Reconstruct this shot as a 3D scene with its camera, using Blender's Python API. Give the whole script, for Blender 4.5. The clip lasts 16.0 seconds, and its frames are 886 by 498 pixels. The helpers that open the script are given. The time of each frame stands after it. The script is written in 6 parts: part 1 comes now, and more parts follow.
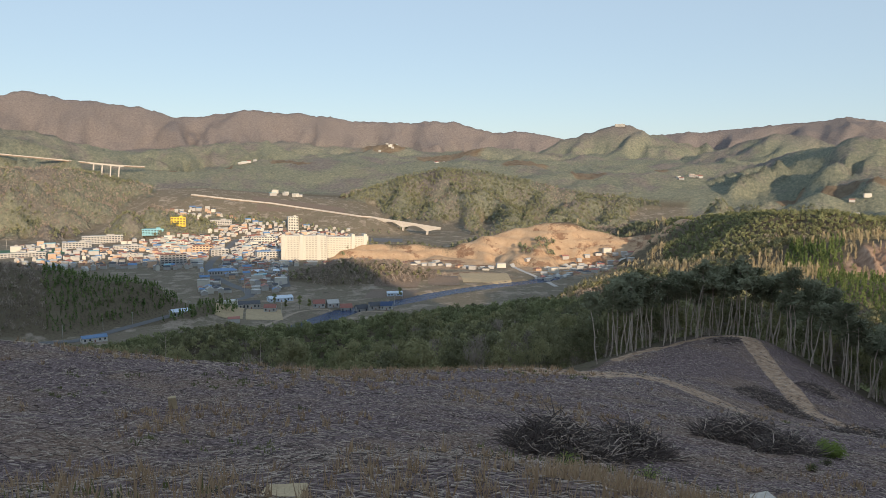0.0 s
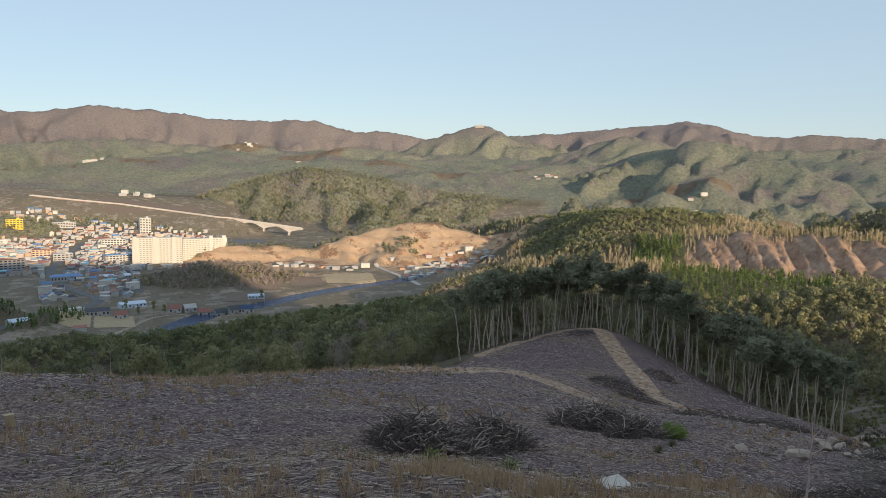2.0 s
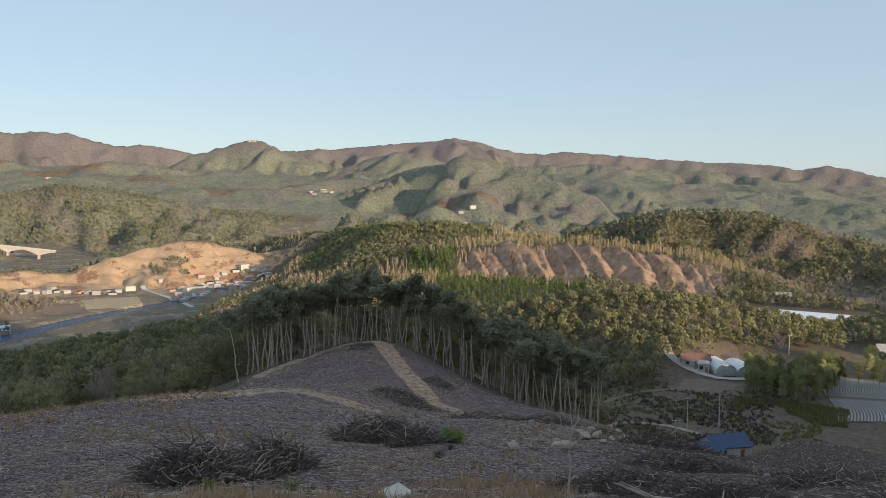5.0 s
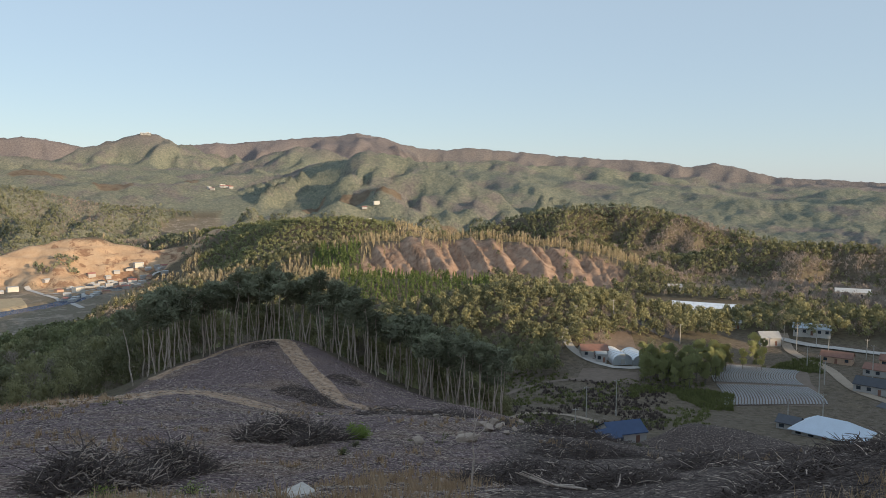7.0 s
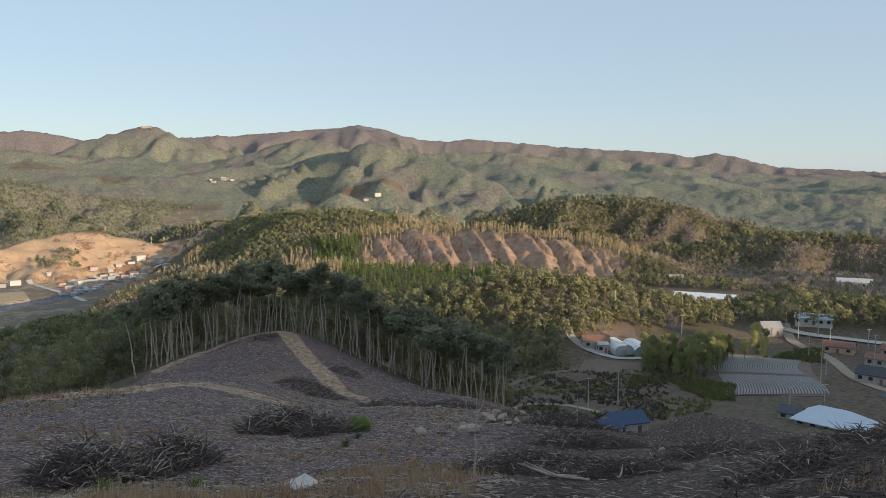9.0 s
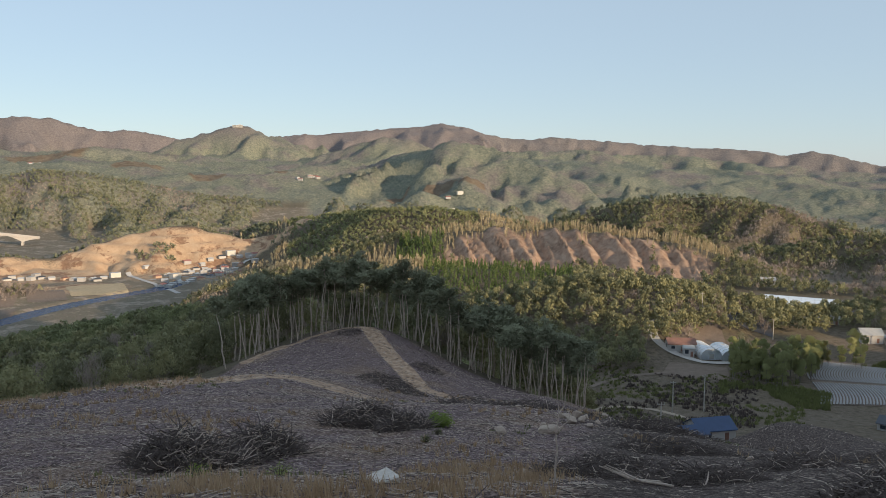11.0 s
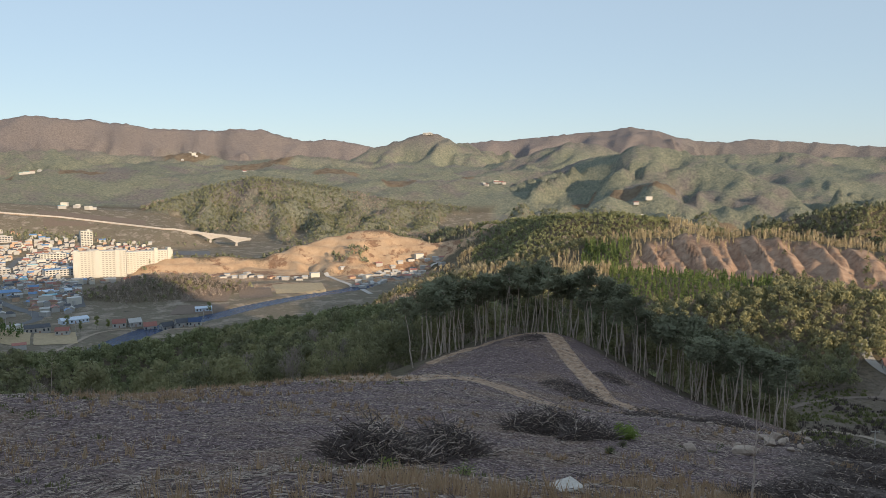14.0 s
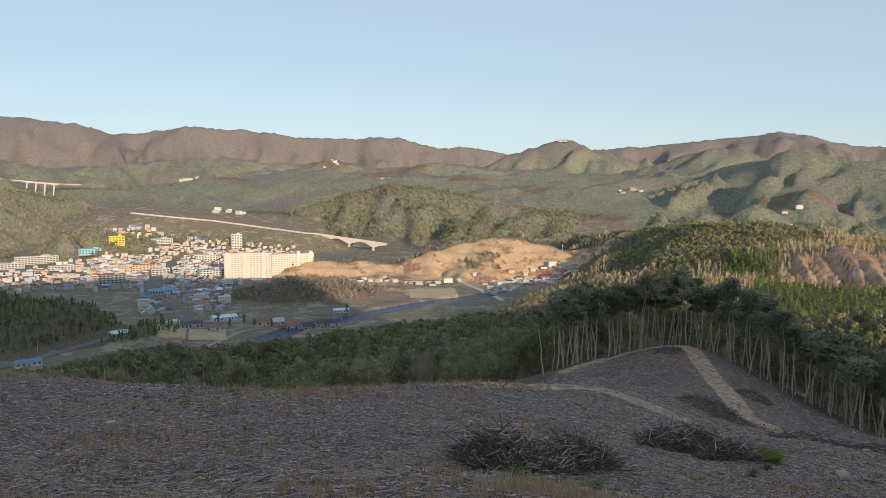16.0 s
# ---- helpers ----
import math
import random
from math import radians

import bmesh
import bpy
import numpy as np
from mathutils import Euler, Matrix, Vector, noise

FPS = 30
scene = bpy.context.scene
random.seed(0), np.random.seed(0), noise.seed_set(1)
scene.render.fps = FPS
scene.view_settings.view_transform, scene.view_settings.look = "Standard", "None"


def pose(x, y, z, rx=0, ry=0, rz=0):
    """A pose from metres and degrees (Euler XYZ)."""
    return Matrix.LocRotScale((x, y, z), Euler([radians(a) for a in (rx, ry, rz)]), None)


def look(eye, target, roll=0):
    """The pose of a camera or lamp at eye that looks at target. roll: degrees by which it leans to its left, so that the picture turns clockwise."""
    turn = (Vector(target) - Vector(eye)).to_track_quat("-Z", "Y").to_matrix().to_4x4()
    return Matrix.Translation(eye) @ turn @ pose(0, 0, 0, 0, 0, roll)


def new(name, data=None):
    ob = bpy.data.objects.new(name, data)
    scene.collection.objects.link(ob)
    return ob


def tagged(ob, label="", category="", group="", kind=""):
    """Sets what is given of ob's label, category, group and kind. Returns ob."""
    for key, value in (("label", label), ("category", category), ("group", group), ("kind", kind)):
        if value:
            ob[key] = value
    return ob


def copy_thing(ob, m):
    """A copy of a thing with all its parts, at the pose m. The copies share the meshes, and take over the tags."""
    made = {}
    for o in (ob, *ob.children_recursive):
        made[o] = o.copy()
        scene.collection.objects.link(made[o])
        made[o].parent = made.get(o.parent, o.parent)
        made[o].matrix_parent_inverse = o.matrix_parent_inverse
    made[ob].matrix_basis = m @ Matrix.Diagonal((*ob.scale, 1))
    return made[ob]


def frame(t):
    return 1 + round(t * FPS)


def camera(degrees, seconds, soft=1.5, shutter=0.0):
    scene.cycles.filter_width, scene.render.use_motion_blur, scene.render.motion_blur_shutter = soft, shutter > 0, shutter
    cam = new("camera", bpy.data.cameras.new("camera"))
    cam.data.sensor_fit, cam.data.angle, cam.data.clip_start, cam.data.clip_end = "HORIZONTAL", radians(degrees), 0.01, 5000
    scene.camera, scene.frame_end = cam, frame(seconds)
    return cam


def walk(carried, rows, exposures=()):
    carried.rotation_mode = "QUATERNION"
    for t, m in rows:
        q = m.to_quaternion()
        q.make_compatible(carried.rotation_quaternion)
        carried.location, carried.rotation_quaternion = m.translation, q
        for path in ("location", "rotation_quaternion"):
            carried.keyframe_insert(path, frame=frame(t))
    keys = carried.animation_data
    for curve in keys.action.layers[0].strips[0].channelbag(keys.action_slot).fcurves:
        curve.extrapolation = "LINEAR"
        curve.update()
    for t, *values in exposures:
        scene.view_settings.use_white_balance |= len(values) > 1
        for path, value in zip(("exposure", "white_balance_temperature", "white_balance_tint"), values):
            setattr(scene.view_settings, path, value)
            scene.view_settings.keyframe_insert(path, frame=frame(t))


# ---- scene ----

# ---------------------------------------------------------------- camera
cam = camera(59.5, 16.0, soft=0.5)
EYE = 140.0          # the eye's height over the river plain's datum
REACH = 0.3          # the phone is held out this far from the turning body
# seconds, heading (right of the first view), pitch, lean
ROWS = [
    (0.0, 0.0, -5.99, -0.19), (0.5, 2.27, -6.09, -0.26), (1.0, 4.67, -6.14, -0.27), (1.5, 7.41, -6.10, -0.29),
    (2.0, 10.10, -5.96, -0.40), (2.5, 13.12, -5.76, -0.41), (3.0, 16.41, -5.57, -0.37), (3.5, 19.21, -5.34, -0.26),
    (4.0, 21.83, -5.03, -0.17), (4.5, 24.18, -4.81, -0.14), (5.0, 26.45, -4.78, -0.08), (7.5, 34.23, -5.32, -0.10),
    (8.0, 34.40, -5.54, 0.02), (10.5, 29.34, -5.84, -0.02), (11.0, 27.40, -5.84, -0.07), (11.5, 25.26, -5.82, -0.05),
    (12.0, 23.05, -5.77, -0.01), (12.5, 20.83, -5.66, 0.03), (13.0, 18.38, -5.55, 0.17), (13.5, 16.17, -5.48, 0.23),
    (14.0, 13.78, -5.41, 0.32), (14.5, 11.19, -5.30, 0.36), (15.0, 8.87, -5.21, 0.33), (15.5, 6.43, -5.05, 0.30),
    (16.0, 3.97, -4.85, 0.24),
]


def eye_pose(yaw, pitch, lean):
    a = radians(yaw)
    return (pose(REACH * math.sin(a), REACH * math.cos(a), EYE, 0, 0, -yaw) @ pose(0, 0, 0, pitch)
            @ pose(0, 0, 0, 0, lean) @ pose(0, 0, 0, 90))


walk(cam, [(t, eye_pose(a, b, c)) for t, a, b, c in ROWS], exposures=[(0.0, 0.0, 6500, 10), (16.0, 0.0, 6500, 10)])

# ---------------------------------------------------------------- light
SUN_AZ, SUN_EL = 160.0, 11.0       # degrees clockwise from the first view; degrees up
world = bpy.data.worlds.new("world")
scene.world = world
world.use_nodes = True
wn = world.node_tree
bg = wn.nodes["Background"]
sky = wn.nodes.new("ShaderNodeTexSky")
sky.sky_type = "NISHITA"
sky.sun_disc = False
sky.sun_elevation = radians(SUN_EL)
sky.sun_rotation = radians(SUN_AZ)
sky.altitude = 1500
sky.air_density = 1.0
sky.dust_density = 0.8
sky.ozone_density = 1.5
wn.links.new(sky.outputs[0], bg.inputs[0])
bg.inputs[1].default_value = 0.052
# the evening haze lifts the whole dome evenly
haze = wn.nodes.new("ShaderNodeBackground")
haze.inputs[0].default_value = (0.357, 0.44, 0.52, 1)
both = wn.nodes.new("ShaderNodeAddShader")
wn.links.new(bg.outputs[0], both.inputs[0])
wn.links.new(haze.outputs[0], both.inputs[1])
wn.links.new(both.outputs[0], wn.nodes["World Output"].inputs[0])
sun = new("sun", bpy.data.lights.new("sun", "SUN"))
sun.data.energy = 5.0
sun.data.angle = radians(0.6)
sun.data.color = (1.0, 0.78, 0.53)
_a, _e = radians(SUN_AZ), radians(SUN_EL)
SUN_DIR = Vector((math.sin(_a) * math.cos(_e), math.cos(_a) * math.cos(_e), math.sin(_e)))
sun.matrix_world = look((0, 0, 900), Vector((0, 0, 900)) - SUN_DIR)

# ---------------------------------------------------------------- landform
PERM = np.random.RandomState(5).permutation(512)
PERM = np.concatenate([PERM, PERM])
VALS = np.random.RandomState(6).uniform(-1, 1, 512)


def vnoise(x, y):
    """Smooth value noise, cell 1, about -1..1, on arrays."""
    xi, yi = np.floor(x).astype(np.int64), np.floor(y).astype(np.int64)
    u, v = x - xi, y - yi
    u, v = u * u * (3 - 2 * u), v * v * (3 - 2 * v)

    def at(i, j):
        return VALS[PERM[(PERM[i & 511] + j) & 511]]
    a, b, c, d = at(xi, yi), at(xi + 1, yi), at(xi, yi + 1), at(xi + 1, yi + 1)
    return (a + (b - a) * u) * (1 - v) + (c + (d - c) * u) * v


def fbm(x, y, octaves=4):
    total, amp = 0, 0.55
    for k in range(octaves):
        total = total + amp * vnoise(x * 2 ** k + 17.3 * k, y * 2 ** k - 9.1 * k)
        amp *= 0.5
    return total


def smooth(a, b, x):
    t = np.clip((x - a) / (b - a), 0, 1)
    return t * t * (3 - 2 * t)


def polar(az, d):
    """Plan place at a bearing (degrees right of the first view) and distance from the hillside stand."""
    return d * np.sin(np.radians(az)), d * np.cos(np.radians(az))


def ridge(x, y, pts, slope, rounding, rough=0.3, cell=160.0, spur=0.0, period=260.0):
    """The flanks that fall from a crest line of (bearing, distance, height), with side spurs and gullies running down from it."""
    p = [(*polar(a, d), z) for a, d, z in pts]
    cut = np.clip(1 + rough * (1.5 * fbm(x / cell, y / cell, 4) + 0.5 - 1.1 * np.abs(fbm(x / cell / 0.8 + 7, y / cell / 0.8, 3))), 0.62, 3)
    warp = 0.9 * fbm(x / period / 1.3 + 11, y / period / 1.3, 3)
    warp2 = 0.9 * fbm(x / period / 0.6 + 5, y / period / 0.6 + 3, 2)
    top = np.full(np.shape(x), -1e9)
    run = 0.0
    for (x0, y0, z0), (x1, y1, z1) in zip(p, p[1:]):
        dx, dy = x1 - x0, y1 - y0
        ln = math.hypot(dx, dy)
        t = ((x - x0) * dx + (y - y0) * dy) / (ln * ln)
        s_ = (run + np.clip(t, -0.4, 1.4) * ln) / period
        t = np.clip(t, 0, 1)
        dist = np.hypot(x - x0 - t * dx, y - y0 - t * dy)
        z = z0 + t * (z1 - z0) - slope * cut * (np.sqrt(dist * dist + rounding * rounding) - rounding)
        if spur:
            down = np.minimum(dist, 0.9 * period)
            side = np.abs(((s_ + warp) % 1.0) * 2 - 1)
            rill = np.abs(((2.7 * s_ + warp2 + 0.6 * down / period) % 1.0) * 2 - 1)
            z = z - spur * down * (0.30 * (1 - side) + 0.13 * (1 - rill))
        top = np.maximum(top, z)
        run += ln
    return top


# crest lines: (bearing, distance, height)
SKYLINE_WEST = [(-42, 4300, 470), (-29.4, 4300, 480), (-28.1, 4300, 504), (-25.5, 4300, 472), (-21.0, 4300, 442), (-18.9, 4300, 394), (-16.2, 4300, 414),
                (-13.9, 4300, 441), (-10.8, 4300, 430), (-6.8, 4300, 395), (-3.5, 4300, 385), (0.6, 4300, 392), (3.9, 4300, 331),
                (5.6, 4300, 337), (8.8, 4300, 297), (14.8, 4300, 313), (18.5, 4300, 334), (23.2, 4300, 358), (27.2, 4300, 390)]
SKYLINE_EAST = [(27.2, 4300, 390), (28.9, 4400, 378), (31.6, 4500, 327), (33.4, 4500, 314), (35.9, 4500, 327), (38.4, 4500, 311), (41.2, 4500, 287),
                (44.9, 4500, 267), (49.2, 4500, 243), (51.2, 4500, 220), (52.7, 4500, 238), (54.9, 4500, 200), (56.4, 4500, 169),
                (60.2, 4500, 148), (64.0, 4500, 125), (80, 4400, 140), (100, 4300, 160)]
PEAK = [(5.0, 3300, 160), (8.8, 3300, 256), (10.8, 3300, 293), (12.2, 3300, 315), (13.4, 3300, 312), (14.6, 3300, 273), (18.2, 3350, 222), (24, 3500, 210)]
NORTH_SLOPES = [(-36, 2500, 262), (-29.5, 2500, 247), (-27.6, 2500, 240), (-24.6, 2550, 206), (-21.9, 2700, 186), (-19.3, 2700, 201), (-16.3, 2750, 217), (-12.8, 2800, 230), (-9.2, 2700, 162), (-6.8, 2600, 134)]
UPPER_SLOPES = [(-12, 3250, 250), (-6.8, 3150, 218), (-3.5, 3050, 231), (-0.2, 3000, 180), (2.5, 2900, 217), (5.6, 2900, 212), (8.2, 2900, 191), (10.9, 2900, 176)]
LOW_SLOPES = [(1, 2200, 96), (4.5, 2150, 105), (8.2, 2120, 86), (12.0, 2150, 103), (14.8, 2150, 73)]
BLUE_SPUR = [(14.5, 2900, 150), (18.8, 2820, 193), (20.9, 2800, 227), (23.0, 2790, 257), (24.8, 2780, 249), (26.4, 2750, 219)]
BLUE_FOOT = [(14.8, 2500, 100), (17.2, 2460, 124), (20.5, 2440, 147), (23.8, 2420, 184), (26.4, 2300, 200)]
BLUE_HILL = [(24.0, 2400, 165), (25.2, 2300, 178), (28.5, 2200, 218), (30.9, 2200, 200), (33.0, 2100, 167), (37.1, 2000, 115), (38.5, 1950, 80)]
EAST_RANGE = [(30, 3100, 190), (32.5, 3000, 214), (34.7, 3000, 206), (37.4, 3000, 218), (39.4, 2950, 197), (42.5, 3050, 197), (44.7, 3000, 189), (47.3, 3000, 175), (48.6, 2950, 171), (50.6, 2900, 142), (53.0, 2850, 104), (54.0, 2800, 60)]
EAST_BACK = [(47, 3700, 172), (49.8, 3600, 155), (51.9, 3600, 159), (53.6, 3600, 134), (55.5, 3600, 132), (60, 3600, 110), (66, 3600, 95), (80, 3600, 95)]
EAST_FOOT = [(36.0, 2300, 85), (37.4, 2300, 99), (39.0, 2300, 115), (40.6, 2280, 119), (41.9, 2300, 103), (43.7, 2350, 94), (46, 2400, 70)]
EAST_LOW = [(54, 2350, 60), (55.7, 2300, 71), (57.5, 2300, 60), (58.6, 2280, 73), (60.3, 2300, 65), (62.0, 2320, 51), (63.9, 2300, 47), (72, 2300, 60)]
TOWN_HILL = [(-36, 2000, 130), (-31.5, 1970, 134), (-27.0, 1950, 139), (-24.3, 1930, 128), (-21.2, 1900, 100), (-18.3, 1870, 66), (-16.0, 1850, 30)]
MIDDLE_HILL = [(-8.9, 1960, 57), (-6.0, 1970, 84), (-3.5, 1980, 111), (-0.2, 1980, 136), (2.7, 1980, 130), (5.6, 1980, 112), (8.9, 1980, 84), (12.1, 1980, 70), (15.3, 1980, 57)]
FOREST_RIDGE = [(10.5, 1380, 34), (12.0, 1350, 38), (14.9, 1280, 50), (17.5, 1190, 66), (20.8, 1080, 79), (23.5, 971, 89), (26.8, 964, 91), (30.1, 957, 83), (33.0, 950, 73)]
TERRACE = [(23, 570, 62), (25, 560, 70), (30, 545, 70), (38, 535, 68), (44, 560, 62), (47, 580, 56)]
GREY_SPUR = [(22, 640, 62), (16, 600, 50), (10, 560, 38), (6, 540, 22)]
SCAR_RIDGE = [(23, 720, 74), (24.7, 700, 79), (28.4, 689, 85), (31.7, 677, 89), (35.1, 666, 90), (39.2, 654, 88), (43.4, 643, 83), (47.0, 631, 74), (49.5, 620, 66)]
DARK_HILL = [(35.9, 1100, 68), (39.2, 1100, 87), (42.5, 1100, 99), (46.5, 1100, 105), (48.9, 1100, 96), (51.3, 1100, 85), (54.3, 1100, 71), (56.9, 1100, 60)]
EAST_RIDGE = [(50.6, 800, 61), (55.0, 800, 78), (58.6, 800, 79), (64.2, 800, 80), (75, 800, 82)]
PINE_HILL = [(29.5, 390, 60), (30.9, 388, 67), (33.4, 386, 75), (36.3, 385, 80), (39.3, 385, 83), (43.4, 388, 81), (46.7, 394, 77), (49.9, 402, 71), (50.9, 410, 66)]
VILLAGE_WOOD = [(55.6, 430, 66), (58.8, 430, 72), (62.2, 430, 72), (66, 430, 72), (75, 430, 74)]
LONG_SPUR = [(-30, 450, 38), (-24.1, 430, 43), (-18.6, 417, 50), (-13.9, 404, 51), (-9.4, 394, 55), (-3.5, 386, 60), (2.8, 369, 68), (7.4, 334, 77), (11.1, 300, 84), (16, 230, 96)]
WEST_HILL = [(-38, 770, 62), (-29.9, 760, 54), (-27.3, 756, 50), (-23.9, 752, 39), (-21.1, 748, 35), (-18.5, 744, 26), (-16.2, 740, 13)]
KNOB = [(-11.8, 930, 8), (-9.3, 930, 17), (-6.9, 930, 27), (-4.4, 930, 25), (-1.8, 930, 14), (0.7, 930, 8)]
CLEARED_HILL = [(-8.5, 1190, 6), (-6.0, 1185, 22), (-1.8, 1185, 23), (0.7, 1180, 19), (3.6, 1185, 38), (6.9, 1190, 54), (9.0, 1190, 60), (11.0, 1180, 47), (13.0, 1170, 39), (16.1, 1180, 45), (20, 1180, 52)]
# the hill that the stand is on goes on rising behind, and keeps the evening sun off the valley
HOME_RIDGE = [(218, 472, 290), (145.9, 258, 284), (121.3, 320, 272), (116.2, 347, 230), (109.8, 390, 142), (100.7, 489, 142), (89.7, 743, 152)]

# spot heights of the home hillside: (bearing, distance, height)
SPOTS_NEAR = [(22.9, 20, 131.8), (17.4, 31, 127.6), (27.1, 55, 121.8), (31.9, 45, 124.0), (-30.2, 75, 125.4), (-16.7, 72, 122.4),
              (-6.1, 72, 120.4), (3.3, 85, 117.7), (9.2, 92, 115.6), (15.7, 92, 116.0), (22.4, 88, 113.6), (65, 22, 131.9), (-30.7, 20, 132.2),
              (51.8, 45, 124.2), (0, 1, 138.3), (10, 10, 135.2), (0, 20, 132.2), (50, 10, 135.4), (-30, 45, 128), (0, 45, 126), (40, 20, 131.9), (40, 70, 118)]
SPOTS_KNOLL = [(26.2, 105, 109), (32.9, 105, 107.9), (37.2, 95, 109.5), (10.5, 120, 108.5), (12.4, 125, 109.3), (14.6, 130, 109.8), (17.7, 140, 109.8), (19.7, 140, 111.2),
               (22.1, 140, 111.4), (25, 137, 108.4), (28.7, 135, 104.5), (32.9, 132, 101.6), (37.2, 130, 100.8), (20, 180, 103), (28, 180, 94), (12, 170, 98)]
SPOTS_SIDES = [(43.6, 80, 112.2), (47.9, 85, 108.4), (51.3, 95, 111.9), (55.7, 95, 110.7), (59.9, 80, 113.6), (64.3, 75, 115.2), (-30, 115, 112), (-30, 170, 82), (-6, 105, 110), (-6, 160, 86),
               (3, 125, 104), (5, 170, 88), (-17, 110, 108), (-17, 170, 82), (49, 120, 97), (49, 150, 85), (55, 120, 99), (55, 160, 82), (65, 105, 104),
               (65, 150, 88), (37, 160, 90), (46, 104, 101.2), (46.7, 190, 79.5), (45, 205, 76), (180, 30, 148), (90, 30, 139), (-90, 30, 139), (130, 60, 150), (220, 60, 150), (85, 100, 118),
               (-70, 100, 122), (90, 60, 130), (-60, 50, 133)]
_s = np.array(SPOTS_NEAR + SPOTS_KNOLL + SPOTS_SIDES)
SX, SY = polar(_s[:, 0], _s[:, 1])
SZ = _s[:, 2]


def _bend(r2):
    return 0.5 * r2 * np.log(r2 + 1e-9)


_n = len(SX)
_k = np.zeros((_n + 3, _n + 3))
_k[:_n, :_n] = _bend((SX[:, None] - SX) ** 2 + (SY[:, None] - SY) ** 2) + np.eye(_n) * 20
_k[:_n, _n:] = np.stack([np.ones(_n), SX, SY], 1)
_k[_n:, :_n] = _k[:_n, _n:].T
BEND = np.linalg.solve(_k, np.concatenate([SZ, [0, 0, 0]]))


def hillside(x, y):
    z = BEND[_n] + BEND[_n + 1] * x + BEND[_n + 2] * y
    for i in range(_n):
        z = z + BEND[i] * _bend((x - SX[i]) ** 2 + (y - SY[i]) ** 2)
    return z


def smax(a, b, k):
    """The higher of two surfaces, blended over about k metres."""
    h = np.clip(0.5 + 0.5 * (a - b) / k, 0, 1)
    return b + (a - b) * h + k * h * (1 - h)


RIVER = [(-13.5, 530), (-11.6, 640), (-9.3, 690), (-7.2, 735), (-5.2, 755), (-2.6, 790), (-0.4, 830), (1.9, 865), (4.4, 900), (7, 935), (9, 1000)]


def near_line(x, y, pts):
    """Plan distance to a polyline of (bearing, distance)."""
    best = np.full(np.shape(x), 1e9)
    p = [polar(a, d) for a, d in pts]
    for (x0, y0), (x1, y1) in zip(p, p[1:]):
        dx, dy = x1 - x0, y1 - y0
        t = np.clip(((x - x0) * dx + (y - y0) * dy) / (dx * dx + dy * dy), 0, 1)
        best = np.minimum(best, np.hypot(x - x0 - t * dx, y - y0 - t * dy))
    return best


def plain(x, y):
    """The valley floors."""
    d = np.hypot(x, y)
    az = np.degrees(np.arctan2(x, y))
    z = np.interp(d, [0, 1650, 1800, 2000, 2300, 3000, 4500, 6000], [5, 5, 16, 50, 112, 160, 190, 190])
    east = smooth(24, 40, az)
    village = np.interp(d, [0, 180, 260, 450, 560, 800, 1200], [78, 78, 66, 62, 62, 45, 30])
    z = np.where(d < 1400, z + (np.maximum(village, z) - z) * east, z)
    z = z + np.interp(d, [1380, 1520, 1620, 1720, 1800, 1900, 2100], [0, 8, 22, 44, 60, 58, 5]) * np.interp(az, [-26, -20, -17, -12, -6, -4], [0, 1, 1, 0.75, 0.35, 0])
    z = np.where(d > 1400, z * (1 - 0.5 * smooth(30, 60, az)), z)
    roll = fbm(x / 330, y / 330, 4)
    spurs = 1 - 2.4 * np.abs(fbm(x / 420 + 3, y / 420, 4))
    return z + (roll * 22 + spurs * 30) * smooth(2000, 2500, d)


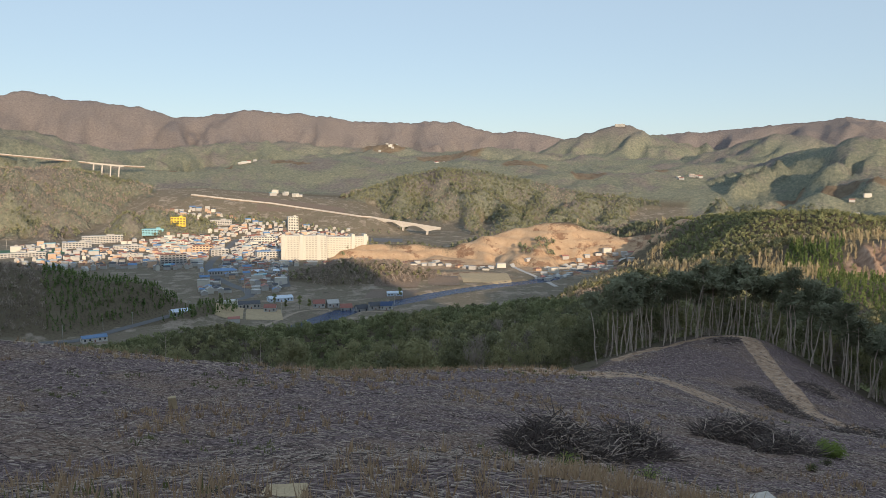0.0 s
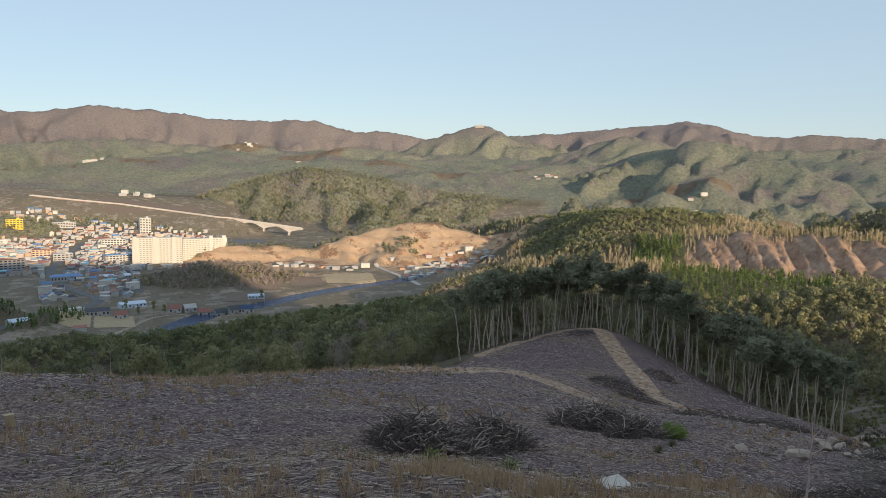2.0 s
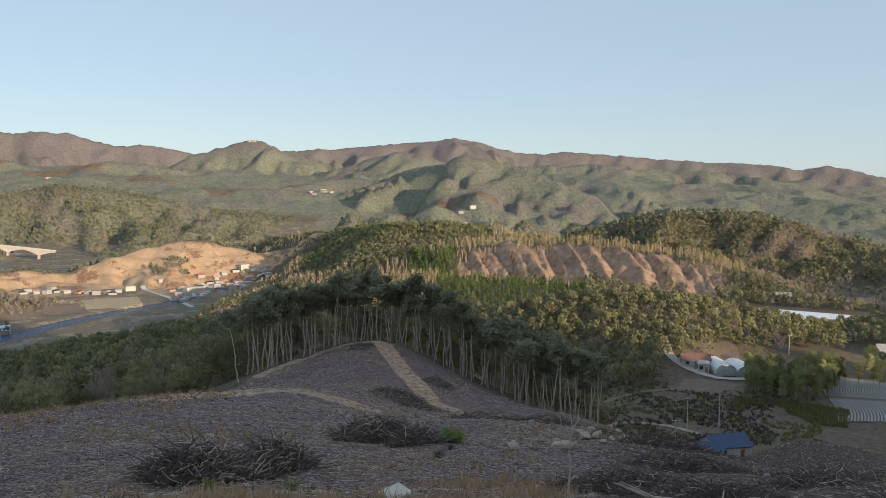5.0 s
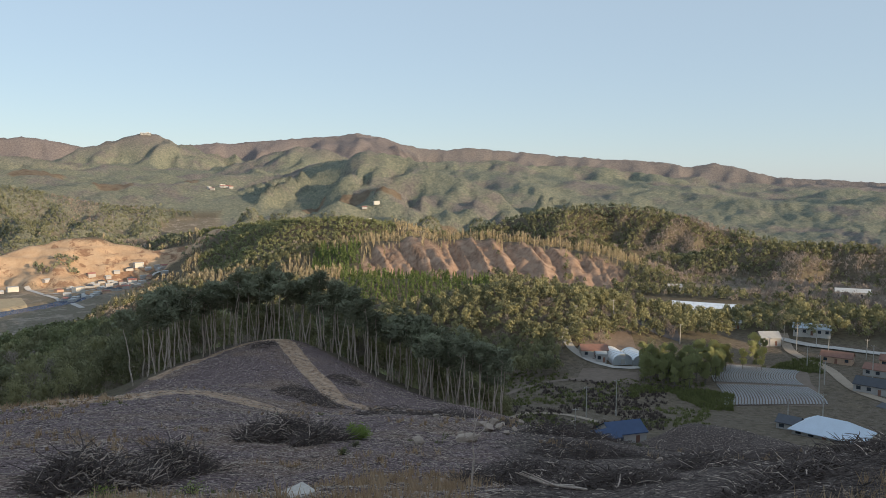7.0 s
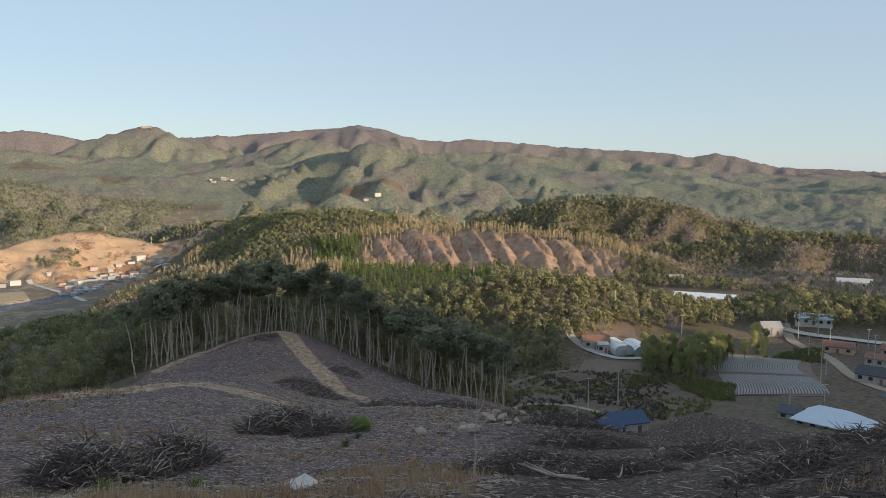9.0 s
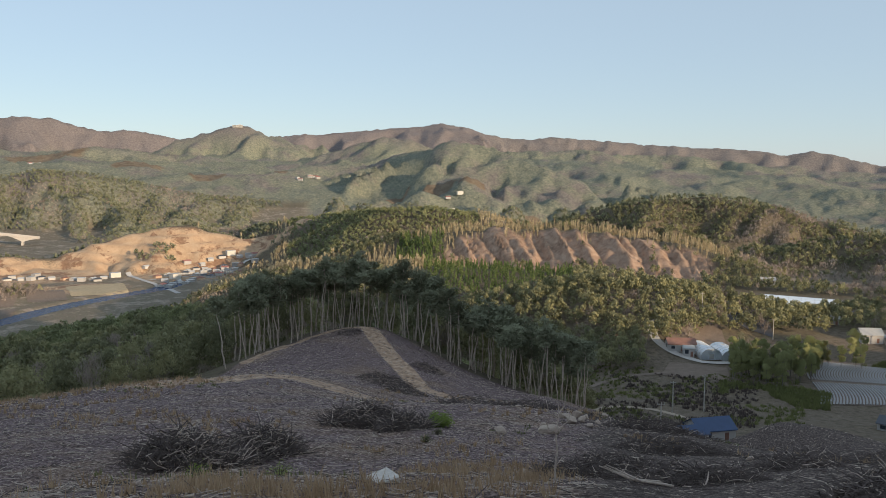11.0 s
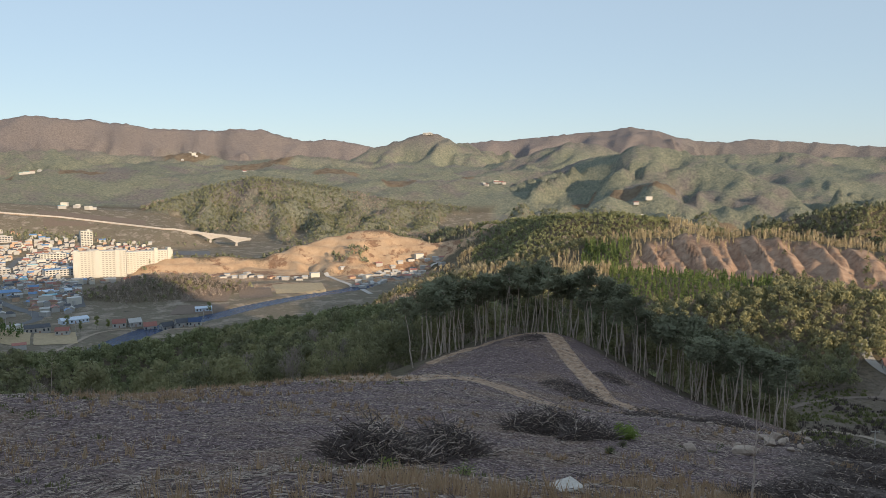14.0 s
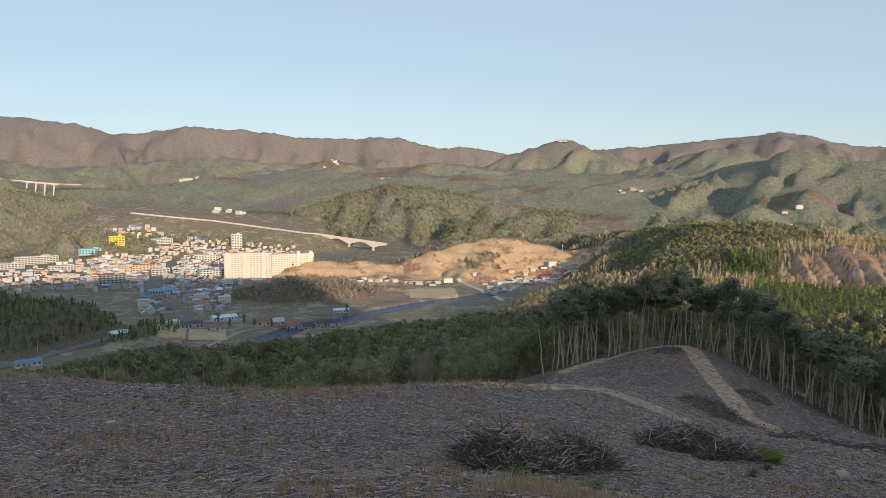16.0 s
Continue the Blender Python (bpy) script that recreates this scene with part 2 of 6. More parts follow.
def height(x, y):
    """The lie of the land on arrays of plan places."""
    d = np.hypot(x, y)
    z = plain(x, y)
    for pts, slope, rnd, rough, cell, spur, period in (
            (SKYLINE_WEST, 0.32, 14, 0.8, 520, 1.5, 400), (SKYLINE_EAST, 0.32, 14, 0.8, 520, 1.5, 340), (PEAK, 0.32, 12, 0.7, 340, 1.6, 280), (UPPER_SLOPES, 0.24, 14, 0.5, 300, 1.6, 260),
            (NORTH_SLOPES, 0.22, 20, 0.5, 300, 1.6, 260), (LOW_SLOPES, 0.24, 14, 0.5, 200, 1.6, 180), (BLUE_SPUR, 0.28, 14, 0.6, 300, 1.6, 250), (BLUE_FOOT, 0.26, 14, 0.6, 260, 1.6, 210),
            (BLUE_HILL, 0.28, 14, 0.6, 280, 1.6, 210), (EAST_RANGE, 0.25, 14, 0.6, 320, 1.7, 240), (EAST_BACK, 0.25, 14, 0.6, 320, 1.6, 280), (EAST_FOOT, 0.22, 14, 0.6, 200, 1.6, 180), (EAST_LOW, 0.22, 14, 0.6, 200, 1.6, 170)):
        z = smax(z, ridge(x, y, pts, slope, rnd, rough, cell, spur, period), 10)
    for pts, slope, rnd, rough, cell, spur, period in (
            (TOWN_HILL, 0.36, 25, 0.5, 210, 1.5, 170), (MIDDLE_HILL, 0.26, 14, 0.6, 230, 1.9, 190), (FOREST_RIDGE, 0.46, 25, 0.2, 130, 0.5, 150), (TERRACE, 0.30, 20, 0.2, 90, 0, 90), (GREY_SPUR, 0.42, 15, 0.3, 90, 0, 90),
            (DARK_HILL, 0.23, 18, 0.5, 170, 1.6, 130), (EAST_RIDGE, 0.20, 30, 0.3, 120, 1.1, 110), (SCAR_RIDGE, 0.30, 8, 0.25, 90, 0, 90), (PINE_HILL, 0.31, 20, 0.2, 90, 0.35, 80), (VILLAGE_WOOD, 0.3, 25, 0.3, 90, 0, 90),
            (LONG_SPUR, 0.30, 25, 0.3, 110, 0.35, 90), (WEST_HILL, 0.60, 25, 0.25, 110, 0.4, 110), (KNOB, 0.34, 20, 0.2, 90, 0, 90), (CLEARED_HILL, 0.42, 14, 0.3, 90, 0.5, 120), (HOME_RIDGE, 2.2, 3, 0.05, 120, 0, 90)):
        z = smax(z, ridge(x, y, pts, slope, rnd, rough, cell, spur, period), 6)
    far_wood = np.maximum(smooth(1950, 2200, d), smooth(1480, 1600, d) * smooth(17, 19, np.degrees(np.arctan2(x, y))))
    z = z + far_wood * (4.0 * vnoise(x / 13, y / 13) + 9 * fbm(x / 70, y / 70, 3))
    near = hillside(x, y)
    near = near + 0.22 * fbm(x / 2.6, y / 2.6, 3) + 0.5 * fbm(x / 14, y / 14, 2)
    near = near - 0.6 * np.maximum(0, d - 165)
    w = smooth(150, 190, d)
    z = np.where(d < 190, near * (1 - w) + smax(near, z, 6) * w, smax(near, z, 6))
    return z


# ---------------------------------------------------------------- materials
def mat(name):
    m = bpy.data.materials.new(name)
    m.use_nodes = True
    return m, m.node_tree.nodes, m.node_tree.links, m.node_tree.nodes["Principled BSDF"]


def plain_mat(name, colour, rough=0.8, vary=0.25, scale=3.0, bump=0.2, metal=0.0, obj=0.0):
    """A surface with two scales of mottling and a fine relief."""
    m, n, l, b = mat(name)
    b.inputs["Roughness"].default_value = rough
    b.inputs["Metallic"].default_value = metal
    tc = n.new("ShaderNodeTexCoord")
    a, c = n.new("ShaderNodeTexNoise"), n.new("ShaderNodeTexNoise")
    a.inputs["Scale"].default_value, c.inputs["Scale"].default_value = scale, scale * 9
    a.inputs["Detail"].default_value = c.inputs["Detail"].default_value = 3
    l.new(tc.outputs["Object"], a.inputs["Vector"])
    l.new(tc.outputs["Object"], c.inputs["Vector"])
    add = n.new("ShaderNodeMath")
    l.new(a.outputs[0], add.inputs[0]), l.new(c.outputs[0], add.inputs[1])
    mr = n.new("ShaderNodeMapRange")
    mr.inputs[1].default_value, mr.inputs[2].default_value = 0.6, 1.4
    mr.inputs[3].default_value, mr.inputs[4].default_value = 1 - vary, 1 + vary
    l.new(add.outputs[0], mr.inputs[0])
    val = mr.outputs[0]
    if obj:
        info = n.new("ShaderNodeObjectInfo")
        m2 = n.new("ShaderNodeMapRange")
        m2.inputs[3].default_value, m2.inputs[4].default_value = 1 - obj, 1 + obj
        l.new(info.outputs["Random"], m2.inputs[0])
        mu = n.new("ShaderNodeMath")
        mu.operation = "MULTIPLY"
        l.new(val, mu.inputs[0]), l.new(m2.outputs[0], mu.inputs[1])
        val = mu.outputs[0]
    mix = n.new("ShaderNodeVectorMath")
    mix.operation = "SCALE"
    mix.inputs[0].default_value = colour
    l.new(val, mix.inputs["Scale"])
    l.new(mix.outputs[0], b.inputs["Base Color"])
    if bump:
        bp = n.new("ShaderNodeBump")
        bp.inputs["Strength"].default_value = bump
        bp.inputs["Distance"].default_value = 0.03
        l.new(c.outputs[0], bp.inputs["Height"])
        l.new(bp.outputs[0], b.inputs["Normal"])
    return m


def ground_mat():
    """Forest floor, and by the zone attribute: bare earth (red), cleared litter (green), town and field soil (blue); by
    'far' the woods of the far ranges, with haze put into their colours.
    """
    m, n, l, b = mat("ground")
    b.inputs["Roughness"].default_value = 0.95
    b.inputs["Specular IOR Level"].default_value = 0.15
    geo = n.new("ShaderNodeNewGeometry")

    def tex(scale, detail=4, rough=0.6):
        t = n.new("ShaderNodeTexNoise")
        t.inputs["Scale"].default_value, t.inputs["Detail"].default_value, t.inputs["Roughness"].default_value = scale, detail, rough
        l.new(geo.outputs["Position"], t.inputs["Vector"])
        return t.outputs[0]

    def ramp(fac, *stops):
        r = n.new("ShaderNodeValToRGB")
        r.color_ramp.elements.remove(r.color_ramp.elements[0])
        for i, (p, c) in enumerate(stops):
            e = r.color_ramp.elements[0] if i == 0 else r.color_ramp.elements.new(p)
            e.position, e.color = p, (*c, 1)
        l.new(fac, r.inputs[0])
        return r.outputs[0]

    def mix(fac, a, c):
        x = n.new("ShaderNodeMix")
        x.data_type = "RGBA"
        l.new(fac, x.inputs[0]), l.new(a, x.inputs[6]), l.new(c, x.inputs[7])
        return x.outputs[2]

    def edge(fac, noise_out, width=0.12):
        """A zone's edge, frayed by noise."""
        add = n.new("ShaderNodeMath")
        add.operation = "MULTIPLY_ADD"
        l.new(noise_out, add.inputs[0])
        add.inputs[1].default_value = 0.5
        l.new(fac, add.inputs[2])
        r = n.new("ShaderNodeMapRange")
        r.inputs[1].default_value, r.inputs[2].default_value = 0.75 - width, 0.75 + width
        l.new(add.outputs[0], r.inputs[0])
        return r.outputs[0]

    zone = n.new("ShaderNodeAttribute")
    zone.attribute_name = "zone"
    split = n.new("ShaderNodeSeparateColor")
    l.new(zone.outputs["Color"], split.inputs[0])
    far = n.new("ShaderNodeAttribute")
    far.attribute_name = "far"
    fars = n.new("ShaderNodeSeparateColor")
    l.new(far.outputs["Color"], fars.inputs[0])
    fine, mid, wide = tex(6.0, 6, 0.7), tex(0.5, 5), tex(0.05, 4)
    floor_c = ramp(mid, (0.3, (0.095, 0.075, 0.053)), (0.5, (0.155, 0.125, 0.088)), (0.7, (0.175, 0.155, 0.098)))
    track_c = ramp(tex(1.1, 6, 0.75), (0.34, (0.24, 0.15, 0.10)), (0.5, (0.47, 0.32, 0.22)), (0.66, (0.64, 0.47, 0.34)))
    dug_c = ramp(tex(0.06, 8, 0.85), (0.25, (0.36, 0.22, 0.135)), (0.5, (0.52, 0.355, 0.225)), (0.75, (0.64, 0.475, 0.325)))
    earth_c = mix(far.outputs["Alpha"], track_c, dug_c)
    dug = ramp(tex(0.022, 6, 0.75), (0.51, (0, 0, 0)), (0.55, (1, 1, 1)))
    hill = n.new("ShaderNodeMath")
    hill.operation = "MULTIPLY"
    l.new(dug, hill.inputs[0]), l.new(far.outputs["Alpha"], hill.inputs[1])
    earth_c = mix(hill.outputs[0], earth_c, ramp(tex(0.15, 6, 0.8), (0.3, (0.20, 0.115, 0.07)), (0.55, (0.34, 0.205, 0.13)), (0.75, (0.46, 0.31, 0.2))))
    litter_a = ramp(fine, (0.37, (0.045, 0.032, 0.031)), (0.46, (0.14, 0.098, 0.096)), (0.54, (0.225, 0.16, 0.155)), (0.64, (0.46, 0.37, 0.34)))
    litter_b = ramp(fine, (0.38, (0.065, 0.045, 0.035)), (0.46, (0.19, 0.128, 0.10)), (0.54, (0.28, 0.195, 0.15)), (0.64, (0.48, 0.38, 0.31)))
    patch = ramp(tex(0.11, 5, 0.65), (0.48, (0, 0, 0)), (0.62, (1, 1, 1)))
    litter_c = mix(patch, litter_a, litter_b)
    mulch = n.new("ShaderNodeAttribute")
    mulch.attribute_name = "mulch"
    litter_c = mix(edge(mulch.outputs["Fac"], tex(0.3, 5, 0.7)), litter_c, ramp(fine, (0.36, (0.03, 0.022, 0.02)), (0.48, (0.10, 0.075, 0.067)), (0.56, (0.17, 0.132, 0.115)), (0.66, (0.40, 0.32, 0.27))))
    town_c = ramp(tex(0.05, 7, 0.75), (0.32, (0.11, 0.095, 0.07)), (0.43, (0.23, 0.185, 0.14)), (0.5, (0.17, 0.15, 0.105)), (0.57, (0.29, 0.235, 0.185)), (0.68, (0.38, 0.33, 0.27)))
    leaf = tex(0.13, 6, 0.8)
    # both far wood tones are paled and greyed to stand in for haze
    hazed_green_c = ramp(leaf, (0.3, (0.125, 0.14, 0.113)), (0.5, (0.265, 0.274, 0.208)), (0.7, (0.43, 0.41, 0.295)))
    hazed_brown_c = ramp(leaf, (0.3, (0.15, 0.132, 0.132)), (0.5, (0.255, 0.22, 0.212)), (0.7, (0.36, 0.31, 0.29)))
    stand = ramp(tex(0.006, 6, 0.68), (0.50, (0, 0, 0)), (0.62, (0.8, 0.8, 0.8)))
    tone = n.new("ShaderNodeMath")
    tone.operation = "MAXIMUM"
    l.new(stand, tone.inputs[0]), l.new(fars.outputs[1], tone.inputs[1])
    far_c = mix(tone.outputs[0], hazed_green_c, hazed_brown_c)
    far_c = mix(edge(fars.outputs[2], tex(0.012, 5, 0.7), 0.05), far_c, ramp(wide, (0.35, (0.21, 0.155, 0.11)), (0.6, (0.30, 0.235, 0.165))))
    c = mix(edge(split.outputs[2], wide), floor_c, town_c)
    c = mix(edge(split.outputs[1], mid), c, litter_c)
    c = mix(edge(split.outputs[0], mid), c, earth_c)
    scar_c = ramp(tex(0.12, 6, 0.7), (0.3, (0.20, 0.125, 0.088)), (0.5, (0.36, 0.24, 0.17)), (0.7, (0.50, 0.355, 0.26)))
    c = mix(edge(zone.outputs["Alpha"], wide), c, scar_c)
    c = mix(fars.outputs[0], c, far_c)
    l.new(c, b.inputs["Base Color"])
    bump = n.new("ShaderNodeBump")
    bump.inputs["Strength"].default_value, bump.inputs["Distance"].default_value = 0.9, 0.12
    l.new(fine, bump.inputs["Height"])
    bump2 = n.new("ShaderNodeBump")
    bump2.inputs["Strength"].default_value, bump2.inputs["Distance"].default_value = 1.0, 9.0
    scaled = n.new("ShaderNodeMath")
    scaled.operation = "MULTIPLY"
    l.new(tex(0.14, 5, 0.75), scaled.inputs[0]), l.new(fars.outputs[0], scaled.inputs[1])
    l.new(scaled.outputs[0], bump2.inputs["Height"])
    l.new(bump.outputs[0], bump2.inputs["Normal"])
    l.new(bump2.outputs[0], b.inputs["Normal"])
    return m


def leaf_mat(name, dark, light, rough=0.85):
    """Foliage whose tone differs from tree to tree (the tint attribute) and from tuft to tuft."""
    m, n, l, b = mat(name)
    b.inputs["Roughness"].default_value = rough
    b.inputs["Specular IOR Level"].default_value = 0.2
    at = n.new("ShaderNodeAttribute")
    at.attribute_name = "tint"
    info = n.new("ShaderNodeObjectInfo")
    isl = n.new("ShaderNodeNewGeometry")
    add = n.new("ShaderNodeMath")
    add.operation = "ADD"
    l.new(at.outputs["Fac"], add.inputs[0])
    r2 = n.new("ShaderNodeMath")
    r2.operation = "MULTIPLY_ADD"
    l.new(isl.outputs["Random Per Island"], r2.inputs[0])
    r2.inputs[1].default_value = 0.24
    r3 = n.new("ShaderNodeMath")
    r3.operation = "MULTIPLY"
    l.new(info.outputs["Random"], r3.inputs[0])
    r3.inputs[1].default_value = 0.3
    l.new(r3.outputs[0], r2.inputs[2])
    l.new(r2.outputs[0], add.inputs[1])
    cl = n.new("ShaderNodeMapRange")
    cl.inputs[1].default_value, cl.inputs[2].default_value = 0.0, 1.3
    l.new(add.outputs[0], cl.inputs[0])
    mx = n.new("ShaderNodeMix")
    mx.data_type = "RGBA"
    mx.inputs[6].default_value, mx.inputs[7].default_value = (*dark, 1), (*light, 1)
    l.new(cl.outputs[0], mx.inputs[0])
    l.new(mx.outputs[2], b.inputs["Base Color"])
    # thin leaves let part of the light through
    tr = n.new("ShaderNodeBsdfTranslucent")
    l.new(mx.outputs[2], tr.inputs["Color"])
    both = n.new("ShaderNodeMixShader")
    both.inputs[0].default_value = 0.22
    l.new(b.outputs[0], both.inputs[1]), l.new(tr.outputs[0], both.inputs[2])
    out = [k for k in n if k.type == "OUTPUT_MATERIAL"][0]
    l.new(both.outputs[0], out.inputs["Surface"])
    return m


PINE = leaf_mat("pine_needles", (0.12, 0.13, 0.085), (0.36, 0.34, 0.18))
# pine foliage from 1080 m out: greyer, less contrast, haze painted into the colour
HAZEPINE = leaf_mat("hazed_distant_pines", (0.125, 0.143, 0.10), (0.30, 0.30, 0.185))
FRESH = leaf_mat("fresh_leaves", (0.145, 0.16, 0.085), (0.33, 0.335, 0.17))
BARE = leaf_mat("bare_twigs", (0.22, 0.18, 0.155), (0.46, 0.38, 0.32))
LARCH = leaf_mat("budding_larch", (0.36, 0.295, 0.19), (0.60, 0.495, 0.32))
YOUNG = leaf_mat("young_conifers", (0.10, 0.15, 0.055), (0.22, 0.27, 0.10))
NEEDLE = leaf_mat("red_pine_needles", (0.20, 0.21, 0.14), (0.48, 0.475, 0.30))
BARK = plain_mat("red_pine_bark", (0.53, 0.43, 0.36), 0.9, 0.35, 1.2, 0.4)
GREYBARK = plain_mat("grey_bark", (0.22, 0.19, 0.16), 0.9, 0.35, 1.2, 0.4)

# ---------------------------------------------------------------- the ground
AZ = np.concatenate([np.arange(-36, 70, 0.2), np.arange(70, 324, 3.0)])
RAD = np.concatenate([[0.05], np.geomspace(1.2, 10, 20), np.geomspace(10.2, 160, 190), np.linspace(161.5, 420, 130), np.linspace(425, 1700, 190), np.linspace(1712, 4850, 165)])


def blob(az, d, spots):
    """How far places lie inside soft-edged patches (bearing, distance, half width in degrees, half depth in metres)."""
    best = np.zeros(np.shape(az))
    for a0, d0, ra, rd in spots:
        best = np.maximum(best, 1.5 - np.hypot((az - a0) / ra, (d - d0) / rd))
    return np.clip(best, 0, 1)


CLEARINGS = [(5, 1130, 5.5, 65), (-2, 1130, 3.2, 50), (-6, 1160, 2.4, 30), (10.5, 1130, 3, 50), (14, 1135, 3, 40), (18, 1165, 2.5, 22)]
SCARS = [(30.5, 625, 3.0, 50), (35, 612, 4.5, 50), (40, 605, 4, 45), (44.5, 598, 2.6, 35)]
FAR_FIELDS = [(-19.5, 2350, 1.6, 60), (-16, 2400, 1.4, 60), (-11, 2450, 1.8, 50), (-9.5, 1950, 3.4, 60), (-4, 3100, 2.2, 120), (0.5, 2900, 3, 100), (11, 2060, 1.3, 40),
              (24, 2030, 1.2, 40), (27, 1960, 1.8, 30), (29.5, 1930, 1.2, 30), (10.5, 2300, 1.5, 60), (6, 2500, 2, 60), (15, 2350, 1.4, 50), (54, 1900, 2, 40), (34, 1750, 2, 40)]


MAIN_ROAD = [(-32, 640), (-28.2, 658), (-25.9, 655), (-22.3, 695), (-18.1, 760), (-15.8, 799), (-14.2, 828), (-14.4, 870), (-15.2, 904), (-16.5, 990), (-16.9, 1108), (-15.9, 1289), (-14.9, 1485)]


def wooded(x, y, z):
    """Where trees stand, 0 to 1."""
    d, az = np.hypot(x, y), np.degrees(np.arctan2(x, y))
    up = z - plain(x, y)
    w = smooth(2.5, 5, up + 2 * fbm(x / 30, y / 30, 2))
    w = w * (1 - blob(az, d, CLEARINGS)) * (1 - blob(az, d, SCARS))
    w = w * (1 - smooth(-5.5, -4.5, az) * smooth(15.5, 14.5, az) * smooth(980, 1000, d) * smooth(1195, 1185, d))
    w = np.where((az > 5.6) & (az < 8.2) & (d > 1090) & (d < 1135), 0.7, w)
    w = np.maximum(w, 0.85 * smooth(45, 47, az) * smooth(525, 545, d) * smooth(1150, 1100, d) * (fbm(x / 60, y / 60, 2) > -0.25) * (1 - blob(az, d, SCARS)))
    w = w * smooth(9, 13, near_line(x, y, MAIN_ROAD)) * smooth(60, 100, near_line(x, y, [h[:2] for h in HIGHWAY]))
    w = w * np.where(az > 17.5, smooth(1760, 1660, d), 1)
    edge_d = np.interp(az, [-36, -20, -6, 4, 8, 10.5, 12.5, 17.7, 19.7, 22.1, 25, 28.7, 33, 37, 38.5, 40, 50, 60, 70],
                       [125, 112, 108, 112, 112, 118, 127, 146, 146, 146, 141, 139, 136, 134, 150, 300, 300, 380, 380])
    w = w * smooth(0, 5, d - edge_d)
    w = np.where((az > 33) & (d < 310), np.where((az < 38.6) & (d < 178), w, w * smooth(37.5, 35.5, az)), w)
    w = np.where((az > 35.5) & (az < 42.3) & (d > 288) & (d < 400), 0.95, w)
    return w


_az, _r = np.meshgrid(AZ, RAD)
GX, GY = polar(_az, _r)
GZ = height(GX, GY)
GUP = GZ - plain(GX, GY)
slant = _az + (_r - 600) * 0.022 + 0.8 * fbm(GX / 70, GY / 70, 2)
ribs = 1.0 - 2.0 * np.abs(((slant / 2.7 + 0.9 * fbm(slant / 2.2, _r / 300, 2)) % 1.0) * 2 - 1.0) ** 0.75
rills = np.abs(fbm(slant / 0.42 + 9, _r / 90, 3)) + 0.5 * np.abs(fbm(GX / 9, GY / 9, 2))
GZ = GZ + blob(_az, _r, SCARS) * (3.6 * (ribs - 0.1) - 11 * rills + 4)
GZ = GZ - 3.2 * smooth(17, 10, near_line(GX, GY, RIVER))
cutting = smooth(34, 9, near_line(GX, GY, MAIN_ROAD))
GZ = GZ + (np.minimum(GZ, 5.6) - GZ) * cutting
GZ = GZ + blob(_az, _r, CLEARINGS) * (4 * fbm(GX / 26, GY / 26, 4) + 2.6 * np.sin(GZ * 0.6 + 3 * fbm(GX / 60, GY / 60, 2)))
HIGHWAY = [(-17.9, 1780, -1.95), (-15.6, 1740, -2.25), (-12.5, 1700, -2.6), (-9.3, 1660, -3.1), (-6.0, 1600, -3.6), (-5.3, 1597, -3.64)]
hz = np.interp(_az, [h[0] for h in HIGHWAY], [EYE + h[1] * math.tan(radians(h[2])) for h in HIGHWAY])
hd = near_line(GX, GY, [h[:2] for h in HIGHWAY])
GZ = np.where(hd < 160, np.maximum(GZ, hz - 1.2 - 0.42 * np.maximum(0, hd - 9)), GZ)
nr, na = GX.shape
me = bpy.data.meshes.new("ground")
idx = np.arange(nr * na).reshape(nr, na)
nxt = np.roll(idx, -1, 1)
quads = np.stack([idx[:-1], nxt[:-1], nxt[1:], idx[1:]], -1).reshape(-1, 4)[:, ::-1]


def fast_mesh(me, verts, faces):
    """Fills a mesh from arrays; all faces have the same number of corners."""
    k = faces.shape[1]
    me.vertices.add(len(verts))
    me.vertices.foreach_set("co", np.ascontiguousarray(verts, np.float32).ravel())
    me.loops.add(faces.size)
    me.loops.foreach_set("vertex_index", np.ascontiguousarray(faces, np.int32).ravel())
    me.polygons.add(len(faces))
    me.polygons.foreach_set("loop_start", np.arange(0, faces.size, k, dtype=np.int32))
    me.update(calc_edges=True)
    return me


fast_mesh(me, np.stack([GX, GY, GZ], -1).reshape(-1, 3), quads)
me.polygons.foreach_set("use_smooth", np.ones(len(me.polygons), bool))

clear_edge = np.interp(_az, [-36, -20, -6, 4, 8, 10.5, 12.5, 17.7, 19.7, 22.1, 25, 28.7, 33, 37, 39, 42, 70, 324],
                       [125, 112, 108, 112, 112, 118, 127, 146, 146, 146, 141, 139, 136, 134, 150, 190, 170, 400])
litter = smooth(6, -6, _r - clear_edge)
litter = np.maximum(litter, 0.42 * smooth(30, 36, _az) * smooth(560, 520, _r) * smooth(5, 3, GUP) * (_r > 150))
TRACKS = [([(7, 80), (9.8, 83), (13.1, 91), (15.3, 90.5), (18.2, 89.3), (21.2, 87.3), (23.5, 84.5), (25, 83)], 3.2), ([(21.8, 141), (22.6, 133), (23.7, 124), (24.7, 118), (25.9, 109), (28.4, 105)], 1.5),
          ([(13, 126), (17.5, 141), (20, 142), (21.8, 141)], 1.3),
          ([(34, 155), (40, 160), (44, 165), (49, 160)], 1.6), ([(45.5, 182), (48, 178), (51, 172), (53, 168)], 4.5), ([(50, 140), (56, 150), (62, 165), (68, 180)], 3.0)]


